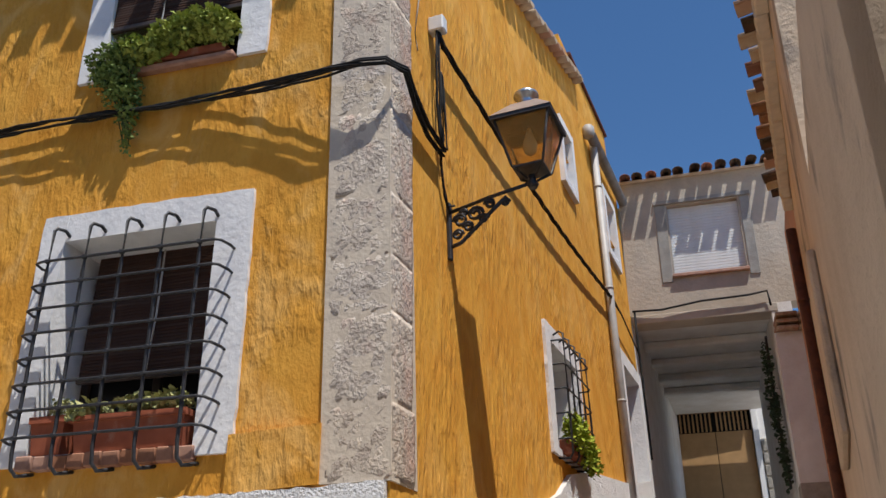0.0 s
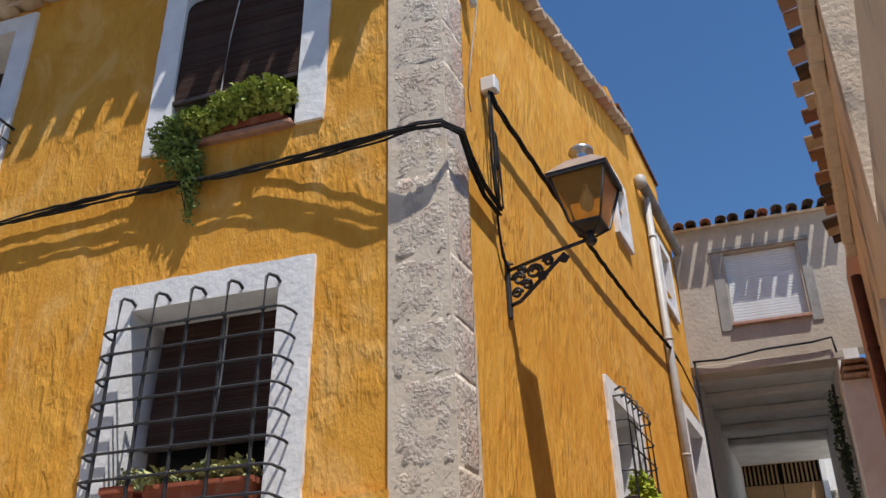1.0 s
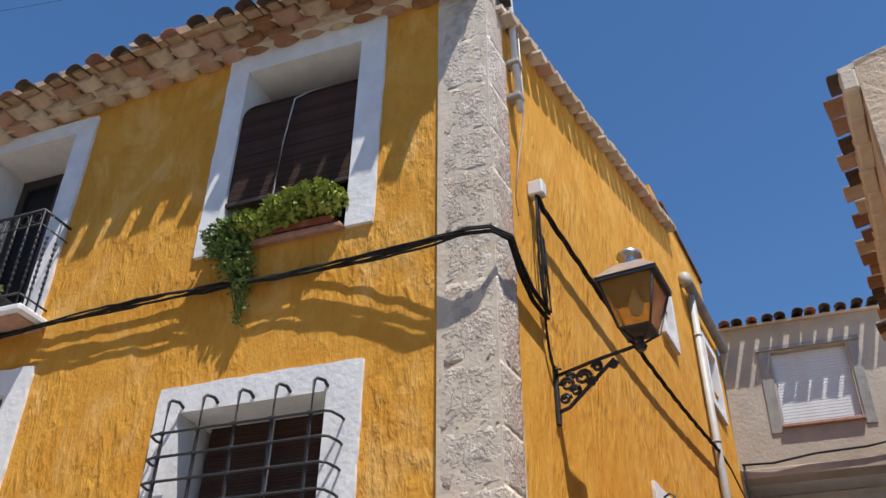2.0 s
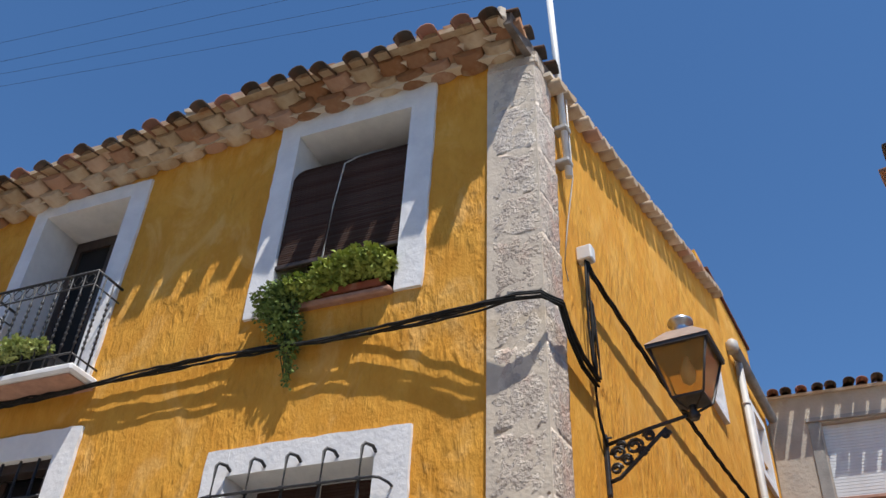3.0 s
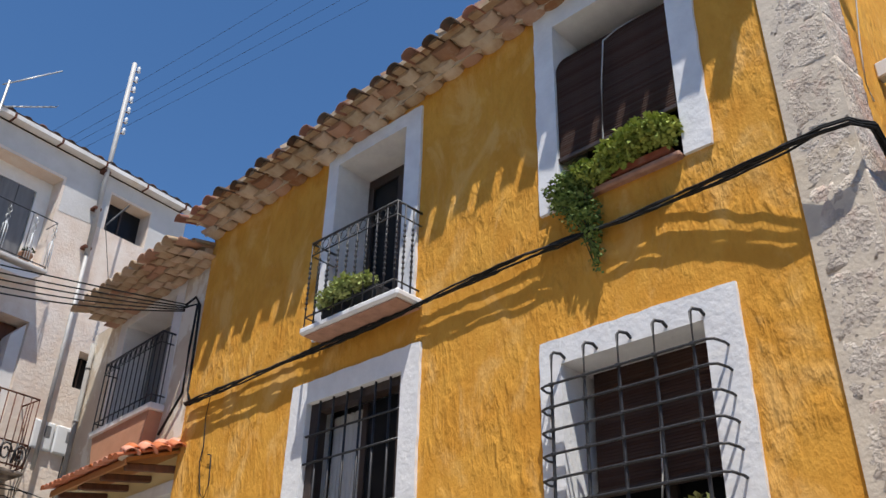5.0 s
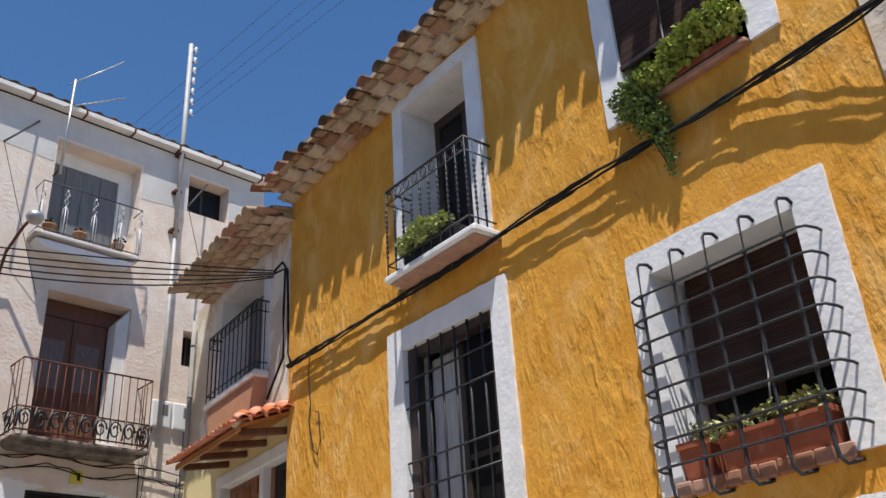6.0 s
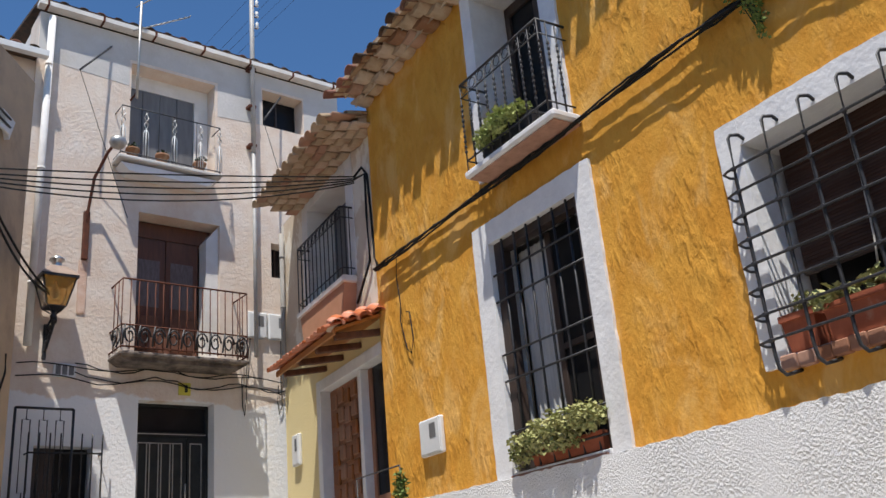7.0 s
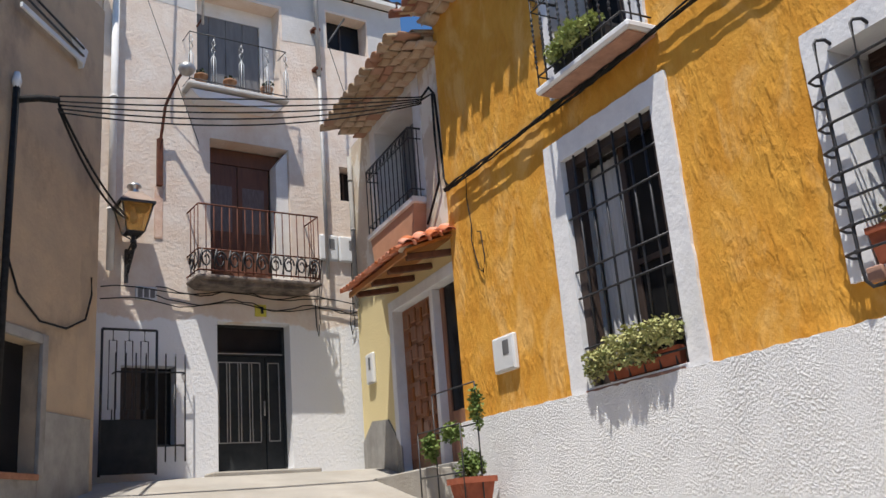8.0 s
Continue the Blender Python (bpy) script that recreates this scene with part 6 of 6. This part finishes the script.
def left_house():
    d = thing("dado", LEFT @ pose(-3.2, 0, 0.5), "grey cement dado on the shaded wall", "plinth", "", "structure")
    part("dado", box(B(), 2.47, 3.48, -0.03, -0.001, 0, 2.43, 0.008), CEMENT, d)
    part("dado", box(B(), 0.0, 2.468, -0.03, -0.001, 0, 1.80, 0.008), CEMENT, d)
    pr = thing("pier", LEFT @ pose(0, 0, 0.5), "stepped lower wall end, stained dark", "wall", "", "structure")
    part("pier", prism(B(), [(0.002, 0), (0.24, 0), (0.24, 4.12), (0.10, 4.32), (0.002, 4.36)], 0.0, 0.4), SHADEWALL, pr)
    s = thing("window_surround", LEFT @ pose(-2.2, 0, 2.32), "grey cement window surround", "window surround", "", "structure")
    part("jamb", box(B(), 1.46, 1.56, -0.045, 0.0, -0.02, 1.36, 0.006), CEMENT, s)
    part("head", box(B(), 0, 1.459, -0.045, 0.0, 1.26, 1.36, 0.006), CEMENT, s)
    part("sill", box(B(), 0, 1.459, -0.06, 0.0, -0.06, 0.0, 0.006), BRICK, s)
    w = thing("casement_window", LEFT @ pose(-2.2, 0.15, 2.32), "dark window opening in the shaded wall", "window")
    part("pane", box(B(), 0, 1.46, 0.02, 0.03, 0, 1.26), ROOMDARK, w)
    p = thing("cable_post", LEFT @ pose(-1.46, -0.06, 2.9), "thick black cable riser on the shaded wall", "cable")
    part("riser", tube(B(), [(-0.03, 0, 0.0), (-0.02, 0, 1.5), (0.0, 0, 3.15)], 0.035, 7), CABLE, p)
    part("insulator", lathe(B(), [(0.03, 3.12), (0.05, 3.2), (0.03, 3.3)], 8), PLASTIC, p)
    part("bundle", tube(B(), [(0.0, -0.03, 3.0), (0.08, -0.2, 3.03), (0.16, -0.37, 3.02)], 0.035, 7), CABLE, p)
    a, b = LEFT @ Vector((-1.30, -0.42, 5.88)), WEST @ Vector((-3.05, -0.36, 5.62))
    cable_run("lantern_cable", pose(0, 0, 0), [sag(a, b, 0.12, 12), sag(a + Vector((0, 0, -0.05)), b + Vector((0, 0, -0.02)), 0.2, 12)], 0.014, "black cable strung to the lantern")
    lines = [[(-1.46, -0.03, 4.4), (-1.2, -0.03, 4.0), (-0.8, -0.03, 3.8), (-0.3, -0.03, 3.82), (0.1, -0.03, 4.0), (0.22, -0.03, 4.3), (0.2, -0.03, 4.5)]]
    cable_run("loose_wire", LEFT, lines, 0.012, "black wire sagging across the shaded wall")
    g = thing("drying_rack", LEFT @ pose(-0.9, -0.02, 6.9), "white bracket with two thin black bars under the roof", "rack")
    part("bracket", prism(B(), [(0.50, 0.28), (0.78, 0.25), (0.68, -0.02)], -0.06, 0.0), PLASTIC, g)
    part("strip", box(B(), -0.6, 0.66, -0.08, -0.05, 0.0, 0.06, 0.004), PLASTIC, g, "", pose(0, 0, 0.02, 0, 0, 0))
    for z in (0.12, 0.22):
        part("bar", tube(B(), [(-1.0, -0.09, z + 0.05), (0.66, -0.07, z)], 0.014, 5), IRON, g)


left_house()

# ---- lane end: house built over the passage ----
AW = (1.66, 2.76, 7.28, 8.50)
wall("wall_over_passage", ARCH, 0.9, 3.7, 6.66, 9.0, 0.35, [AW], ANNEX, "stained grey rendered wall of the room over the passage")
wall("wall_passage_left", frame_at(0.93, 9.05, 86.8), 0.0, 7.2, 1.5, 8.6, 0.3, [], PLAINWHITE, "whitewashed left wall of the passage")
wall("wall_passage_back", frame_at(0, 16, 0), 0.8, 3.8, 2.0, 8.6, 0.3, [(1.32, 2.89, 4.2, 6.83)], PLAINWHITE, "whitewashed wall at the end of the passage")
wall("wall_passage_right", frame_at(3.0, 14.0, -90), 0.0, 5.0, 1.5, 6.66, 0.3, [], PLAINWHITE, "whitewashed right wall of the passage")


def passage():
    c = thing("ceiling", pose(0, 0, 0), "whitewashed passage ceiling with shallow beams", "ceiling", "", "structure")
    bm = box(B(), 0.88, 3.3, 9.36, 15.75, 6.72, 6.85)
    for y in (9.5, 10.5, 11.5, 12.5, 13.5):
        box(bm, 0.88, 3.3, y, y + 0.22, 6.58, 6.719, 0.03)
    part("ceiling", bm, PLAINWHITE, c)
    part("lintel", box(B(), 0.92, 3.1, 8.99, 9.358, 6.52, 6.658, 0.01), ANNEX, c)
    tagged(part("roof_slab", box(B(), 0.9, 3.7, 9.36, 13.4, 8.9, 9.0), ANNEX), "roof slab over the passage room", "roof", "", "structure")
    d = thing("double_door", pose(1.32, 16.08, 4.3) @ Matrix.Diagonal((1.1, 1, 1, 1)), "tan painted double door with slatted top", "door")
    for k in range(2):
        lf = part("leaf", box(B(), 0.712 * k + 0.008, 0.712 * k + 0.708, 0, 0.05, 0, 2.05, 0.006), TANDOOR, d)
        for i in range(8):
            part("slat", box(B(), 0.712 * k + 0.04 + 0.083 * i, 0.712 * k + 0.075 + 0.083 * i, 0.0, 0.03, 2.07, 2.50), TANDOOR, lf)
    part("top_rail", box(B(), 0, 1.43, -0.01, 0.05, 2.50, 2.53), TANDOOR, d)
    # dark sheet that paints in the unlit space behind the slats
    part("dark_room", box(B(), 0, 1.43, 0.12, 0.14, -0.1, 2.53), ROOMDARK, d)
    hd = thing("door_hood", pose(1.22, 15.999, 6.90), "dark sloping wooden hood over the passage door", "hood")
    part("board", prism(B(), [(0.0, -0.05), (0.25, -0.06), (1.70, 0.12), (1.70, 0.40)], -0.22, 0.0), DARKWOOD, hd)
    t = thing("door_frame", pose(2.891, 15.9, 4.3), "white painted door frame beside rubble stone", "door frame", "", "structure")
    part("jamb", box(B(), 0, 0.12, 0, 0.099, 0, 2.6, 0.006), WHITE, t)
    rng = random.Random(101)
    rb = thing("rubble_wall", pose(3.02, 15.86, 4.0), "low rubble stone facing beside the passage door", "wall", "", "structure")
    part("bed", box(B(), 0, 0.45, 0.05, 0.139, 0, 2.1), MORTAR, rb)
    for j in range(8):
        x = 0.0
        while x < 0.42:
            w = rng.uniform(0.12, 0.22)
            part("stone", box(B(), x, min(x + w, 0.45) - 0.015, 0.0, 0.06, 0.26 * j, 0.26 * j + 0.235, 0.02), RUBBLE, rb)
            x += w
    # window with a roller shutter
    w = thing("shuttered_window", ARCH @ pose(AW[0], 0.10, AW[2]), "closed pale roller shutter in a cement surround", "window")
    me = mesh_of("slat", box(B(), 0, 1.10, -0.008, 0.008, 0, 0.047, 0.004), PLASTIC)
    for i in range(24):
        part("slat", me, None, w, "", pose(0, 0, 0.03 + 0.0495 * i))
    part("backing", box(B(), 0, 1.10, 0.02, 0.03, 0, 1.22), CEMENT, w)
    s = thing("window_sill", ARCH @ pose(AW[0] - 0.03, 0, AW[2] - 0.05), "dark brick window sill", "sill")
    part("slab", box(B(), 0, 1.16, -0.07, 0.10, 0, 0.05, 0.006), BRICK, s)
    f = thing("window_surround", ARCH @ pose(AW[0] - 0.20, 0, AW[2] - 0.12), "grey cement surround round the shutter", "window surround", "", "structure")
    part("jamb", box(B(), 0, 0.17, -0.02, 0.0, 0, 1.36, 0.005), CEMENT, f)
    part("jamb", box(B(), 1.33, 1.48, -0.02, 0.0, 0, 1.36, 0.005), CEMENT, f)
    part("head", box(B(), -0.02, 1.50, -0.05, 0.0, 1.362, 1.43, 0.005), CEMENT, f)
    # tiled eave
    r = thing("roof_passage", ARCH, "old clay tile eave over the passage room", "roof", "", "structure")
    rng = random.Random(103)
    for i in range(12):
        part("cover_tile", COVER, None, r, "", pose(1.02 + 0.225 * i + rng.uniform(-0.02, 0.02), 0.13, 9.06 + 0.004 * i, 12 + rng.uniform(-2, 2), rng.uniform(-4, 4), rng.uniform(-4, 4)))
        for j in range(4):
            part("cover_tile", COVER, None, r, "", pose(1.02 + 0.225 * i + rng.uniform(-0.02, 0.02), 0.5 + 0.34 * j, 9.14 + 0.075 * j, 12 + rng.uniform(-2, 2), rng.uniform(-4, 4), rng.uniform(-4, 4)))
    part("deck", prism(B(), [(0.9, 0), (3.7, 0), (3.7, 0.04), (0.9, 0.04)], -0.06, 2.5), MORTAR, r, "", pose(0, 0, 9.0, 12))
    lines = [[(0.95, -0.05, 6.72), (1.4, -0.06, 6.70), (2.0, -0.06, 6.78), (2.7, -0.06, 6.80), (2.98, -0.06, 6.84), (3.0, -0.06, 6.6)], [(0.98, -0.04, 6.72), (0.98, -0.04, 6.3), (1.0, -0.04, 5.6), (1.02, -0.05, 4.4)]]
    cable_run("facade_cable", ARCH, lines, 0.018, "black cable along the passage lintel")
    v = thing("climbing_plant", pose(2.90, 9.6, 4.0), "dark dry climber on the passage wall", "plant")
    part("leaves", leaves(B(), random.Random(104), [(0, 0, 0.4, 0.06, 0.3, 0.5), (-0.03, 0.0, 1.2, 0.08, 0.3, 0.5), (-0.03, 0, 1.9, 0.06, 0.2, 0.35)], 700, 0.07), LEAF_D, v)
    part("stems", tube(B(), [(0.02, 0, 0), (0.0, 0.05, 1.2), (0.0, -0.1, 2.3)], 0.02, 6), DARKWOOD, v)
    # low wing with rubble foot beside the passage
    w2 = thing("side_wing", pose(2.96, 8.6, 2.0), "whitewashed wing with a rubble foot beside the passage", "wall", "", "structure")
    part("wall", box(B(), 0, 1.3, 0, 0.39, 1.9, 4.05), PLAINWHITE, w2)
    part("foot", box(B(), 0, 1.3, -0.03, 0.39, 0, 1.898), RUBBLE, w2)
    cm = mesh_of("coping_tile", box(B(), 0, 0.30, -0.14, 0.39, 0, 0.05, 0.01), RUSTTILE)
    for i in range(4):
        for k in range(3):
            part("coping_tile", cm, None, w2, "", pose(0.02 + 0.31 * i, -0.05 * k, 4.06 + 0.085 * k))


passage()

# ---- near house on the other side of the lane ----
wall("wall_right", RIGHT, 0.0, 4.22, 0.0, 6.05, 0.4, [], RIGHTWALL, "weathered tan plaster wall of the house across the lane")
wall("wall_right_near", RIGHT, 4.222, 7.4, 0.0, 4.1, 0.4, [], RIGHTWALL, "lower weathered tan plaster wall beside the lane")
wall("wall_right_return", frame_at(*(RIGHT @ Vector((7.4, 0.0, 0))).xy, -6.4), 0.0, 3.0, 0.0, 4.0, 0.4, [], RIGHTWALL, "plaster end wall of the house across the lane")
wall("wall_right_far", frame_at(3.33, 8.6, -93), 0.0, 4.6, 0.5, 7.6, 0.4, [], SALMON, "orange rendered wall farther up the lane")


def right_house():
    r = thing("roof_right", RIGHT, "old clay tile eave over pale blocks", "roof", "", "structure")
    rng = random.Random(111)
    blk = mesh_of("block", box(B(), 0, 0.30, -0.10, 0.0, 0, 0.17, 0.012), MORTAR)
    wide = [tile_mesh("cover_tile", mt, 0.42, 0.088, 0.078, 0.022, up=True) for mt in (TERRACOTTA, RUSTTILE, PALETILE)]
    gable_bm = prism(B(), [(0.0, 0.0), (3.0, 0.0), (3.0, 0.75), (0.0, 0.06)], 0.0, 0.3)
    for i in range(14):
        x = 0.05 + 0.30 * i
        part("block", blk, None, r, "", pose(x, rng.uniform(-0.01, 0.01), 5.86 + rng.uniform(-0.006, 0.006), 0, rng.uniform(-2, 2), rng.uniform(-2, 2)))
    for i in range(20):
        part("cover_tile", wide[rng.choice((0, 0, 1, 1, 2))], None, r, "", pose(0.10 + 0.21 * i, 0.21 + rng.uniform(-0.04, 0.04), 6.10, 8 + rng.uniform(-3, 3), rng.uniform(-6, 6), rng.uniform(-5, 5)))
    part("deck", prism(B(), [(0, 0), (4.22, 0), (4.22, 0.04), (0, 0.04)], -0.10, 3.0), MORTAR, r, "", pose(0, 0, 6.06, 12))
    part("gable", gable_bm, RIGHTWALL, r, "", pose(4.22, 0, 6.05, 0, 0, 90))
    p = downpipe(RIGHT, 0.16, -0.06, 1.0, 5.6, 0.05, "dark iron downpipe at the end of the tan house", RUST, 3)
    l = thing("shutter_box", RIGHT @ pose(2.0, 0, 2.9), "tan plastered ledge below a bricked-up opening", "ledge")
    part("ledge", box(B(), 0, 1.2, -0.06, -0.001, 0, 1.2, 0.015), RIGHTWALL, l)


right_house()


# ---- unseen walls added behind the camera to cut the sky light ----
wall("wall_south", frame_at(9.0, -10.5, 180), 0.0, 24.0, -0.5, 8.0, 0.4, [], SHADEWALL, "unseen plain wall added behind the camera to block sky light")
wall("wall_southeast", frame_at(9.0, -1.0, -90), 0.0, 9.4, -0.5, 4.6, 0.4, [], RIGHTWALL, "unseen plain wall added at the southeast to block sky light")
